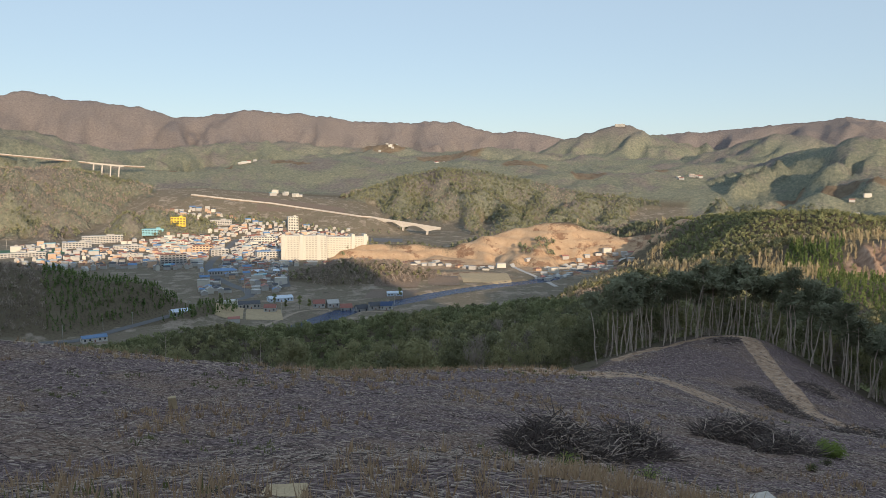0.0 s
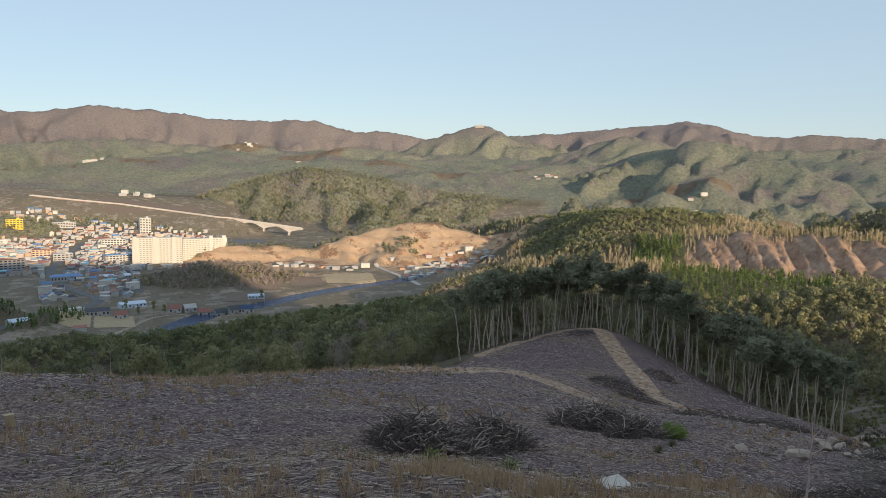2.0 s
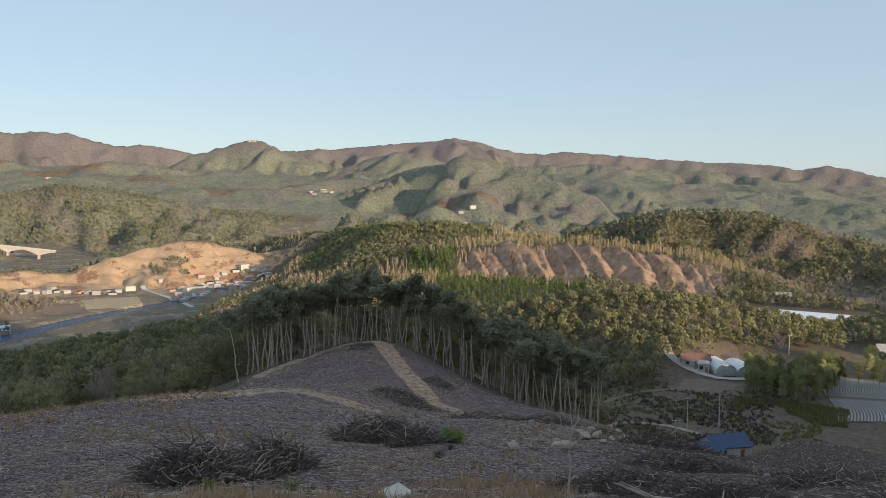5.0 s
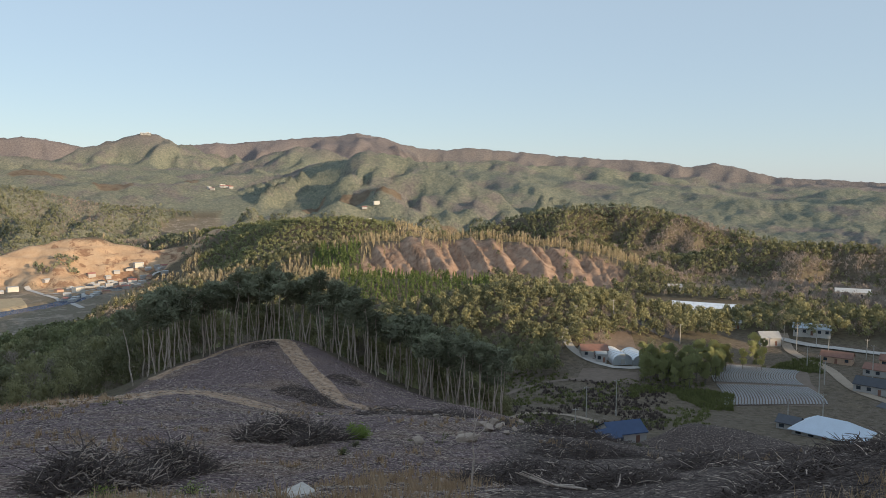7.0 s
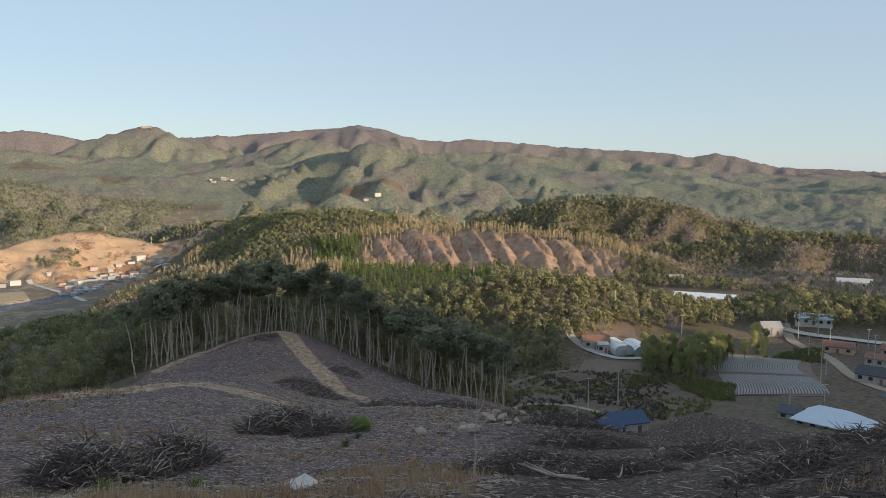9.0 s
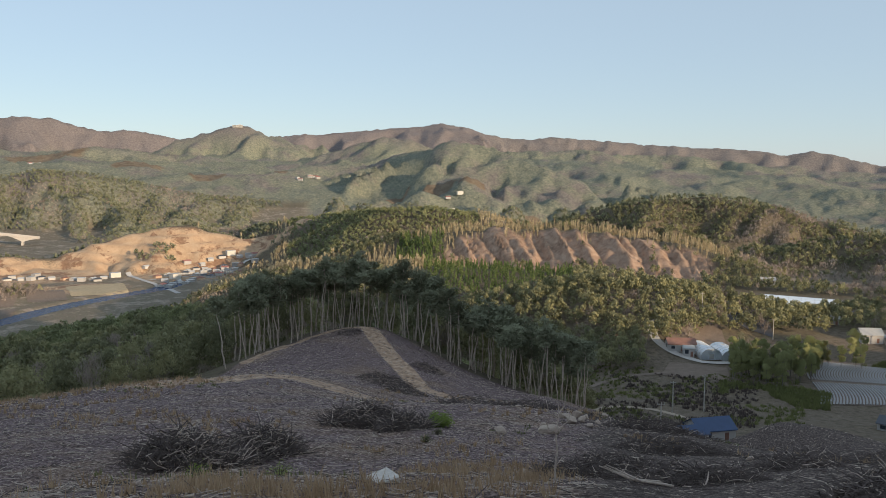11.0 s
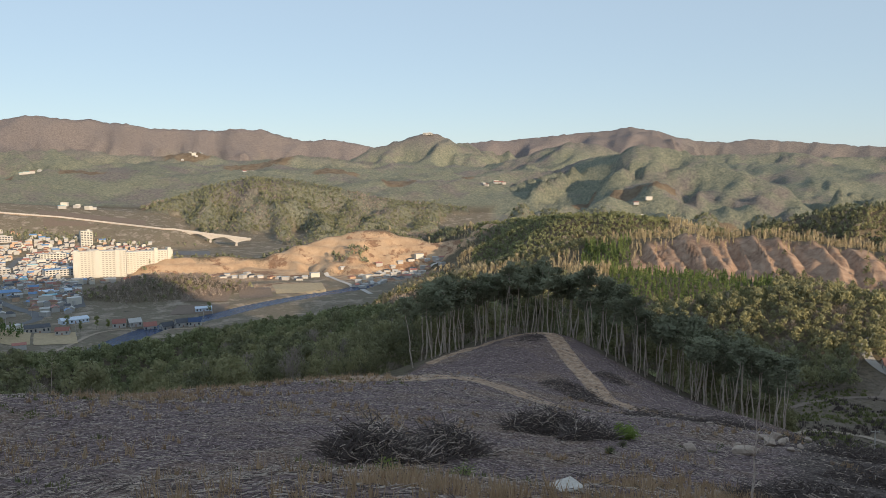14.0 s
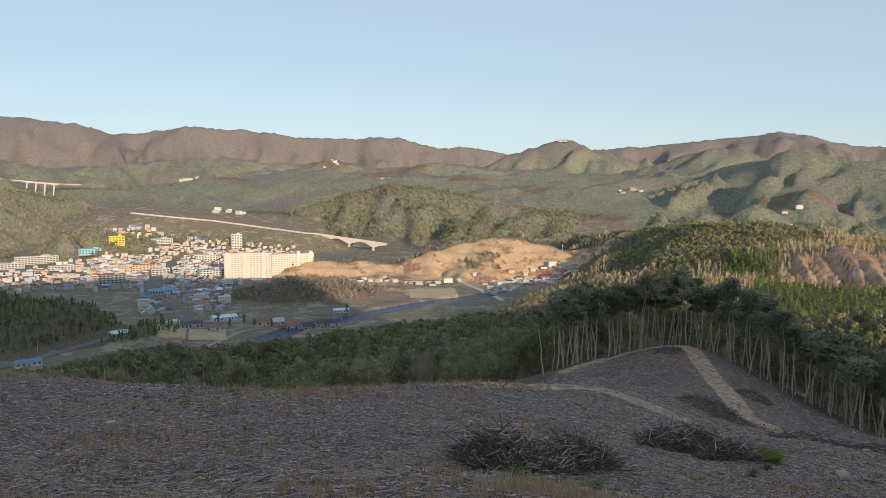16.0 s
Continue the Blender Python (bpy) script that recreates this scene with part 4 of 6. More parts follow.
def grass_spots(n, a0, a1, d0, d1, thr, cell=9.0, off=0.0):
    az, d = nrg.uniform(a0, a1, n), nrg.uniform(d0, d1, n)
    x, y = polar(az, d)
    edge_d = np.interp(az, [-36, -20, -6, 4, 8, 10.5, 17.7, 22, 28.7, 37, 39, 45, 70], [90, 85, 85, 100, 108, 115, 140, 141, 134, 128, 130, 110, 105])
    ok = (fbm(x / cell + off, y / cell, 3) > thr) & (d < edge_d)
    x, y = x[ok], y[ok]
    return list(zip(x, y, land(x, y), nrg.uniform(0.6, 1.3, len(x))))


grass_mesh("dry_grass", "tufts of dry straw-coloured grass on the slope", grass_spots(5200, -36, 69, 9, 110, 0.16), 0.42, 9, STRAW)
grass_mesh("dry_grass", "belt of tall dry grass along the bank", grass_spots(1500, 8, 50, 15, 34, 0.06), 0.4, 6, STRAW)
grass_mesh("dry_grass", "dry grass along the slope's brow", grass_spots(900, -36, 12, 64, 92, 0.08), 0.5, 7, STRAW)
grass_mesh("green_herbs", "low green herbs sprouting in the litter", grass_spots(2600, -36, 60, 9, 80, 0.3, 7.0, 31.0), 0.22, 10, HERB, 0.35)


def branch_pile(az, d, wide, deep, tall, count):
    """A heap of cut branches: bent twigs leaning every way over a dark core."""
    x, y, z = ground_at(az, d)
    bm = bmesh.new()
    up = 1.5 if az < 25 and d < 60 else 1.0
    for _ in range(int(count * (2.3 if up > 1 else 1.7))):
        a, r = rnd.uniform(0, 6.283), math.sqrt(rnd.random())
        cx, cy = math.cos(a) * r * wide / 2, math.sin(a) * r * deep / 2
        gz = float(land(x + cx, y + cy)) - z
        top = up * tall * (1 - r * r) * rnd.random()
        h, ln = rnd.uniform(0, 6.283), rnd.uniform(0.3, 1.05 if up > 1 else 0.8)
        p = Vector((cx, cy, gz + top))
        dirv = Vector((math.cos(h), math.sin(h), rnd.gauss(0.12, 0.36) if up > 1 else rnd.gauss(0.05, 0.2)))
        q = p + dirv * ln * 0.5 + Vector((rnd.gauss(0, 0.1), rnd.gauss(0, 0.1), rnd.gauss(0.05, 0.1)))
        e = q + dirv * ln * 0.5 + Vector((rnd.gauss(0, 0.15), rnd.gauss(0, 0.15), rnd.gauss(0, 0.12)))
        w = rnd.uniform(0.014, 0.034)
        k = len(bm.faces)
        rod(bm, [p, q, e], [w, w * 0.8, w * 0.35], 3)
        if rnd.random() < (0.2 if up > 1 else 0.07):
            bm.faces.ensure_lookup_table()
            for f in bm.faces[k:]:
                f.material_index = 1
    ob = new("brushwood", mesh_of("brushwood", bm, [TWIG, WOODGREY]))
    ob.location = (x, y, z)
    return tagged(ob, "heap of dark cut branches and twigs on the slope", "brush", "heaps of cut branches")


for a, d, w, dp, t, c in ((8.6, 34, 4.6, 4.6, 1.1, 900), (14.0, 38.5, 4.0, 4.0, 1.0, 700), (11.4, 36, 3.2, 3.0, 0.6, 350), (21.6, 52, 6.4, 4.4, 1.1, 800), (24.6, 49, 4.0, 3.0, 0.8, 380),
                          (23.1, 108, 8.0, 8.5, 1.3, 620), (24.6, 101, 6.0, 6.0, 1.1, 380), (26.2, 122, 5.0, 5.5, 1.0, 260), (20.4, 136, 5.0, 3.0, 0.9, 180), (30.0, 74, 9.0, 5.0, 1.1, 480), (34.0, 70, 7.0, 4.0, 1.0, 380),
                          (43.0, 62, 9.0, 4.0, 1.2, 600), (46.0, 70, 8.0, 4.0, 0.7, 400), (51.0, 78, 9.0, 4.0, 1.0, 500), (40.0, 34, 8.0, 3.4, 0.9, 600), (46.0, 32, 7.0, 3.0, 0.8, 500), (54.0, 58, 8.0, 4.0, 0.9, 380), (38.5, 84, 8.0, 5.0, 1.0, 380), (61.0, 40, 6.0, 3.0, 0.7, 300), (57.0, 76, 9.0, 4.0, 1.0, 400), (63.0, 62, 9.0, 4.0, 0.8, 400), (52.0, 40, 7.0, 3.0, 0.7, 350), (58.0, 28, 6.0, 2.6, 0.6, 400), (44.0, 48, 8.0, 3.5, 0.9, 450), (65.0, 34, 6.0, 3.0, 0.6, 300), (35.5, 102, 8.0, 5.0, 1.0, 300)):
    branch_pile(a, d, w, dp, t, c)


def boulder(az, d, size, label, name="boulder", squash=0.7, material=None, seed=0):
    bm = bmesh.new()
    bmesh.ops.create_icosphere(bm, subdivisions=2, radius=0.5)
    rr = random.Random(seed)
    planes = [Vector((rr.gauss(0, 1), rr.gauss(0, 1), rr.gauss(0, 0.8))).normalized() for _ in range(9)]
    for v in bm.verts:
        for n in planes:
            over = v.co.dot(n) - 0.25
            if over > 0:
                v.co -= n * over
        v.co *= 1 + rr.uniform(-0.03, 0.03)
        v.co.z *= squash
    ob = new(name, mesh_of(name, bm, material or ROCK))
    x, y, z = ground_at(az, d)
    ob.matrix_world = pose(x, y, z + size * squash * 0.22, 0, 0, rr.uniform(0, 360)) @ Matrix.Scale(size, 4)
    return tagged(ob, label, "rock", "rocks on the slope")


def cut_stone(az, d, w, dp, h, yaw, material, label):
    bm = bmesh.new()
    box(bm, -w / 2, -dp / 2, -0.2, w / 2, dp / 2, h, bevel=0.03)
    for v in bm.verts:
        v.co += Vector((rnd.uniform(-0.025, 0.025), rnd.uniform(-0.025, 0.025), rnd.uniform(-0.02, 0.02)))
    ob = new("stone_block", mesh_of("stone_block", bm, material))
    x, y, z = ground_at(az, d)
    ob.matrix_world = pose(x, y, z, 4, -5, yaw)
    return tagged(ob, label, "stone", "rocks on the slope")


TANROCK = plain_mat("tan_rock", (0.52, 0.40, 0.25), 0.9, 0.2, 1.5, 0.5)
GREYROCK = plain_mat("white_rock", (0.60, 0.54, 0.48), 0.85, 0.2, 1.5, 0.4)
cut_stone(22.9, 18.6, 0.66, 0.55, 0.20, 12, GREYROCK, "squared whitish stone block among dry grass")
cut_stone(-11.7, 13.0, 0.72, 0.5, 0.15, -8, TANROCK, "flat-topped tan stone half sunk in litter")
cut_stone(-19.5, 41.5, 0.42, 0.3, 0.62, 20, TANROCK, "upright pointed pale stone in the litter")
for i, (a, d, s) in enumerate(((31.7, 47.5, 1.0), (35.4, 49, 1.5), (35.0, 53, 0.8), (37.0, 58, 1.3), (37.8, 59, 1.0), (36.5, 61, 1.1), (38.4, 57, 0.9), (37.4, 63, 1.2), (28.8, 33, 0.5), (33.5, 30, 0.6), (33.0, 66, 0.7), (39.5, 66, 0.9),
                               (49.5, 46, 0.7), (51.0, 47, 0.5), (54.0, 46, 0.6), (57.0, 33, 0.45), (61.5, 24, 0.35), (39.0, 60, 0.7), (38.1, 63, 0.8), (45.0, 39, 0.4), (11.0, 28, 0.3), (-8.0, 40, 0.3), (-3.5, 58, 0.35), (29.8, 21, 0.32))):
    boulder(a, d, s, "rough pale rock on the cleared slope", seed=i)
for i in range(34):
    boulder(rnd.uniform(33, 42), rnd.uniform(52, 68), rnd.uniform(0.18, 0.45), "rubble of small pale rocks on the slope", seed=100 + i)


def bush(az, d, size, material, label, n=150):
    x, y, z = ground_at(az, d)
    root = new("bush")
    root.location = (x, y, z)
    bm, bl = bmesh.new(), bmesh.new()
    for _ in range(26):
        a = rnd.uniform(0, 6.283)
        g = rnd.uniform(0.1, 0.75)
        e = Vector((math.cos(a) * g, math.sin(a) * g, rnd.uniform(0.4, 0.85) * (1.1 - 0.6 * g))) * size
        rod(bm, [(0, 0, -0.1), e * 0.5 + Vector((0, 0, 0.1)), e], [0.02, 0.014, 0.005], 3)
        for _ in range(n // 26):
            c = e * rnd.uniform(0.45, 1.05) + Vector((rnd.gauss(0, 0.1), rnd.gauss(0, 0.1), rnd.gauss(0, 0.1))) * size
            u = Vector((rnd.gauss(0, 1), rnd.gauss(0, 1), rnd.gauss(0, 1))).normalized() * rnd.uniform(0.035, 0.07) * size
            w = u.orthogonal() * 0.35
            bl.faces.new((bl.verts.new(c - u), bl.verts.new(c + w), bl.verts.new(c + u), bl.verts.new(c - w)))
    part("stems", bm, TWIG, root)
    part("leaves", bl, material, root)
    return tagged(root, label, "bush")


SPROUT = leaf_mat("sprouting_leaves", (0.20, 0.26, 0.06), (0.40, 0.46, 0.14))
bush(27.0, 50, 1.25, SPROUT, "bright green bush in new leaf on the slope", 3200)
bush(26.2, 43, 0.6, HERB, "small green bush beside cut branches", 400)
bush(27.0, 46, 0.5, HERB, "small green bush beside cut branches", 400)
bush(9.5, 26.5, 0.7, SPROUT, "small yellow-green shrub in dry grass", 260)
bush(15.2, 26.5, 0.7, SPROUT, "small yellow-green shrub in dry grass", 260)


def bare_sapling(az, d, tall, label):
    x, y, z = ground_at(az, d)
    bm = bmesh.new()
    pts = [(0, 0, -0.1)]
    for k in range(1, 6):
        pts.append((0.05 * tall * k / 5 + rnd.uniform(-0.05, 0.05), rnd.uniform(-0.05, 0.05), tall * k / 5))
    rod(bm, pts, [0.035, 0.03, 0.026, 0.02, 0.014, 0.006], 5)
    for h, s in ((0.62, -1), (0.66, 1), (0.78, -1), (0.85, 1)):
        b = Vector((0.05 * tall * h, 0, tall * h))
        e = b + Vector((s * 0.3 * tall * (1.1 - h) * 1.5, rnd.uniform(-0.2, 0.2), 0.22 * tall))
        rod(bm, [b, b.lerp(e, 0.5) + Vector((s * 0.1, 0, -0.08)), e], [0.02, 0.014, 0.006], 4)
    ob = new("sapling", mesh_of("sapling", bm, WOODGREY))
    ob.location = (x, y, z)
    return tagged(ob, label, "sapling")


bare_sapling(35.8, 20.5, 2.3, "bare forked sapling standing in the clearing")
bare_sapling(-13.5, 88, 5.0, "bare thin sapling on the slope's brow")
bare_sapling(-20.0, 86, 3.6, "bare thin sapling on the slope's brow")
for a, d, yaw in ((41.3, 20.5, 20), (41.7, 20.8, 26), (42.0, 20.4, 31)):
    x, y, z = ground_at(a, d)
    bm = bmesh.new()
    rod(bm, [(-0.9, -0.2, 0.1), (0, 0.05, 0.32), (0.9, 0.1, 0.75)], [0.035, 0.03, 0.015], 6)
    ob = new("cut_pole", mesh_of("cut_pole", bm, WOODGREY))
    ob.matrix_world = pose(x, y, z, 0, 0, 180 - yaw)
    tagged(ob, "long pale cut pole lying on brushwood", "pole", "cut poles on the slope")


# ---------------------------------------------------------------- water, roads and plots
WATER, wn2, wl2, wb2 = mat("river_water")
wb2.inputs["Base Color"].default_value = (0.03, 0.055, 0.12, 1)
wb2.inputs["Roughness"].default_value = 0.2
wb2.inputs["IOR"].default_value = 1.33
wb2.inputs["Specular IOR Level"].default_value = 0.25
_t = wn2.new("ShaderNodeTexNoise")
_t.inputs["Scale"].default_value = 0.6
_b = wn2.new("ShaderNodeBump")
_b.inputs["Strength"].default_value, _b.inputs["Distance"].default_value = 1.0, 0.9
_g = wn2.new("ShaderNodeNewGeometry")
wl2.new(_g.outputs["Position"], _t.inputs["Vector"])
wl2.new(_t.outputs[0], _b.inputs["Height"])
wl2.new(_b.outputs[0], wb2.inputs["Normal"])
ASPHALT = plain_mat("asphalt", (0.15, 0.15, 0.155), 0.9, 0.2, 0.15, 0.1)
CONCRETE = plain_mat("pale_concrete", (0.52, 0.48, 0.44), 0.85, 0.15, 0.3, 0.1)
LANE = plain_mat("farm_lane", (0.36, 0.285, 0.215), 0.9, 0.2, 0.3, 0.1)
DARKPLOT = plain_mat("black_mulch_plot", (0.085, 0.085, 0.095), 0.7, 0.25, 0.4, 0.2)
BROWNPLOT = plain_mat("ploughed_soil", (0.20, 0.15, 0.115), 0.95, 0.25, 0.4, 0.3)
TANPLOT = plain_mat("stubble_plot", (0.44, 0.34, 0.21), 0.95, 0.2, 0.3, 0.2)
GREENPLOT = plain_mat("sports_turf", (0.06, 0.15, 0.085), 0.9, 0.2, 0.2, 0.1)


def dense(pts, step):
    """A smooth run of plan points through (bearing, distance) stations."""
    p = [Vector(polar(a, d)) for a, d in pts]
    p = [p[0] * 2 - p[1]] + p + [p[-1] * 2 - p[-2]]
    out = []
    for i in range(1, len(p) - 2):
        n = max(2, int((p[i + 1] - p[i]).length / step))
        for k in range(n):
            t = k / n
            a, b, c, d = p[i - 1:i + 3]
            out.append(0.5 * (2 * b + (c - a) * t + (2 * a - 5 * b + 4 * c - d) * t * t + (3 * b - a - 3 * c + d) * t ** 3))
    return out + [p[-2]]


def ribbon(name, label, category, pts, half, material, level=None, lift=0.25, step=4.0):
    line = dense(pts, step)
    bm = bmesh.new()
    rows = []
    for i, c in enumerate(line):
        t = (line[min(i + 1, len(line) - 1)] - line[max(i - 1, 0)]).normalized()
        s = Vector((t.y, -t.x))
        row = []
        for k in (-1, -0.35, 0.35, 1):
            q = c + s * half * k
            z = level if level is not None else float(land(q.x, q.y)) + lift
            row.append([q.x, q.y, z])
        if level is None:
            top = max(r[2] for r in row)
            for r in row:
                r[2] = 0.5 * (r[2] + top)
        rows.append([bm.verts.new(r) for r in row])
    for a, b in zip(rows, rows[1:]):
        for k in range(3):
            bm.faces.new((a[k], b[k], b[k + 1], a[k + 1]))
    bmesh.ops.recalc_face_normals(bm, faces=bm.faces)
    return tagged(new(name, mesh_of(name, bm, material)), label, category, kind="structure")


def plot(name, label, corners, material, lift=0.2, n=10):
    """A field's surface laid over the ground between four (bearing, distance) corners."""
    (a, b, c, d) = [Vector(polar(*q)) for q in corners]
    bm = bmesh.new()
    g = []
    for i in range(n + 1):
        row = []
        for j in range(n + 1):
            u, v = i / n, j / n
            p = a.lerp(b, u).lerp(d.lerp(c, u), v)
            w = Vector((vn(p.x / 14), vn(p.y / 14 + 5))) * 1.5
            p = p + w
            row.append(bm.verts.new((p.x, p.y, float(land(p.x, p.y)) + lift)))
        g.append(row)
    for i in range(n):
        for j in range(n):
            bm.faces.new((g[i][j], g[i + 1][j], g[i + 1][j + 1], g[i][j + 1]))
    bmesh.ops.recalc_face_normals(bm, faces=bm.faces)
    return tagged(new(name, mesh_of(name, bm, material)), label, "field", kind="structure")


def vn(t):
    return math.sin(t * 1.7) * 0.6 + math.sin(t * 3.1 + 1) * 0.4


ribbon("water", "dark blue river below the wooded spur", "river", RIVER, 15.0, WATER, level=3.3, step=12)
ribbon("road", "grey asphalt road into the town", "road", MAIN_ROAD, 5.0, ASPHALT, lift=0.3, step=10)
ribbon("road", "grey town street beside the apartments", "road", [(-14.0, 840), (-13.0, 927), (-12.6, 1010), (-13.4, 1100), (-13.5, 1250)], 4.0, ASPHALT, lift=0.45, step=10)
ribbon("road", "pale riverside lane", "road", [(-13.6, 660), (-12.2, 690), (-10.6, 730), (-8.6, 738), (-6.1, 726), (-4, 720)], 2.0, LANE, lift=0.3, step=8)
ribbon("road", "pale concrete village lane", "road", [(5.1, 1062), (6.1, 1006), (7.4, 942), (8.4, 886)], 3.0, CONCRETE, lift=0.4, step=8)
ribbon("road", "pale village street", "road", [(6.1, 1006), (8.5, 1020), (11, 1060), (13.4, 1090)], 2.0, CONCRETE, lift=0.4, step=8)
ribbon("road", "pale concrete lane curving round the farm", "road", [(43.4, 356), (42.7, 344), (43.1, 330), (44.4, 320), (46.2, 314), (48.2, 318)], 1.9, CONCRETE, lift=0.25)
ribbon("road", "farm lane beside the village fields", "road", [(57.5, 400), (58.2, 372), (60.3, 348), (61.5, 322), (62.6, 308), (65, 296), (69, 288)], 2.2, LANE, lift=0.25)
ribbon("road", "pale village road under the wood", "road", [(56.5, 398), (58.6, 388), (61.5, 384), (64.5, 384), (69, 386)], 2.6, CONCRETE, lift=0.25)
ribbon("road", "dirt lane across the valley floor", "road", [(38.0, 215), (40.5, 226), (43, 226), (45.6, 214), (47.2, 203)], 1.1, LANE, lift=0.2)
ribbon("road", "grassy farm track below the pine hill", "road", [(37.2, 260), (40, 275), (42.2, 285), (44.3, 296)], 1.4, BROWNPLOT, lift=0.2)
ribbon("road", "farm lane by the far plots", "road", [(43.4, 356), (47, 384), (49.5, 420), (51.5, 442), (55, 440)], 1.8, LANE, lift=0.25)
for lab, cs, m in (("black-mulched vegetable plot on the valley floor", [(47.4, 372), (50.6, 362), (50.4, 392), (47.4, 402)], DARKPLOT), ("dark ploughed plot beside the pine hill", [(51.2, 470), (56.5, 470), (56.0, 510), (51.5, 512)], DARKPLOT),
                   ("brown ploughed plot on the valley floor", [(50.8, 398), (54.3, 402), (54.0, 440), (50.8, 440)], BROWNPLOT), ("grey plot behind the farmhouse", [(43.8, 334), (47.8, 336), (47.3, 364), (44.0, 362)], BROWNPLOT),
                   ("dark ploughed plot below the farm lane", [(43.6, 288), (48.2, 288), (47.8, 308), (43.9, 310)], BROWNPLOT), ("dark mulched plot beside the long house", [(63.2, 290), (68, 284), (68, 292), (63.6, 298)], DARKPLOT),
                   ("tan stubble field beside the river", [(-14.4, 700), (-11.9, 690), (-11.9, 742), (-14.4, 752)], TANPLOT), ("bare reddish plot beside the road", [(-16.6, 715), (-14.6, 705), (-14.6, 760), (-16.2, 765)], TANPLOT),
                   ("brown ploughed plot below the knob", [(-6, 800), (-2.2, 800), (-1.8, 850), (-5.4, 850)], BROWNPLOT), ("dark plot below the knob", [(-5.2, 862), (-2.0, 862), (-1.6, 905), (-4.6, 900)], BROWNPLOT),
                   ("tan terrace plot under the cleared hill", [(1.5, 905), (5.2, 915), (4.8, 990), (1.2, 985)], TANPLOT), ("brown plot under the cleared hill", [(-1.0, 880), (1.3, 885), (1.0, 960), (-1.2, 955)], BROWNPLOT),
                   ("green sports ground behind netting", [(-31.5, 1330), (-26.2, 1330), (-26.0, 1420), (-31.3, 1430)], GREENPLOT), ("grey yard beside the school", [(-25.2, 1380), (-21.8, 1380), (-21.8, 1420), (-25.0, 1420)], ASPHALT),
                   ("brown paddies behind the town", [(-13.5, 1660), (-7.5, 1640), (-7.2, 1820), (-13.8, 1840)], BROWNPLOT), ("blue-grey covered yard by the bridge", [(-5.6, 1420), (-3.0, 1400), (-3.0, 1470), (-5.4, 1480)], ASPHALT),
                   ("grey car park beside the street", [(-13.0, 880), (-11.2, 880), (-11.4, 960), (-13.0, 960)], ASPHALT)):
    plot("field", lab, cs, m, lift=0.35 if math.hypot(*polar(*cs[0])) > 600 else 0.15)

# ---------------------------------------------------------------- buildings
WHITE = plain_mat("white_render", (0.46, 0.44, 0.42), 0.8, 0.08, 0.5, 0.1, obj=0.12)
CREAM = plain_mat("cream_paint", (0.60, 0.57, 0.51), 0.8, 0.06, 0.2, 0.05)
OCHRE = plain_mat("brick_render", (0.55, 0.38, 0.27), 0.85, 0.15, 0.5, 0.1, obj=0.2)
GREYW = plain_mat("grey_render", (0.50, 0.48, 0.45), 0.85, 0.12, 0.5, 0.1, obj=0.2)
RED = plain_mat("red_roof_sheet", (0.34, 0.14, 0.11), 0.6, 0.15, 0.6, 0.1, obj=0.2)
BROWN = plain_mat("brown_roof_tiles", (0.25, 0.13, 0.095), 0.7, 0.2, 0.6, 0.1, obj=0.2)
DARKROOF = plain_mat("dark_roof_sheet", (0.07, 0.075, 0.09), 0.5, 0.2, 0.6, 0.1, obj=0.2)
NAVY = plain_mat("navy_roof_sheet", (0.035, 0.07, 0.16), 0.45, 0.15, 0.6, 0.1)
BLUE = plain_mat("blue_roof_sheet", (0.14, 0.26, 0.46), 0.5, 0.12, 0.6, 0.1, obj=0.15)
TEAL = plain_mat("teal_roof_sheet", (0.20, 0.46, 0.55), 0.5, 0.12, 0.6, 0.1)
PALE = plain_mat("pale_roof", (0.50, 0.49, 0.47), 0.6, 0.12, 0.5, 0.1, obj=0.15)
YELLOW = plain_mat("yellow_paint", (0.75, 0.52, 0.06), 0.7, 0.1, 0.5, 0.1)
FILM = plain_mat("white_greenhouse_film", (0.78, 0.82, 0.86), 0.35, 0.08, 0.4, 0.1)
TARP = plain_mat("pale_blue_sheeting", (0.62, 0.70, 0.80), 0.5, 0.08, 0.4, 0.15)
WINDOW = plain_mat("window_glass", (0.05, 0.06, 0.075), 0.12, 0.1, 0.5, 0.0)
POLEM = plain_mat("concrete_pole", (0.50, 0.47, 0.43), 0.85, 0.12, 1.0, 0.2)


def stand(root, az, d, yaw=0.0, z=None):
    x, y = polar(az, d)
    root.matrix_basis = pose(x, y, float(land(x, y)) if z is None else z, 0, 0, yaw - az)
    return root


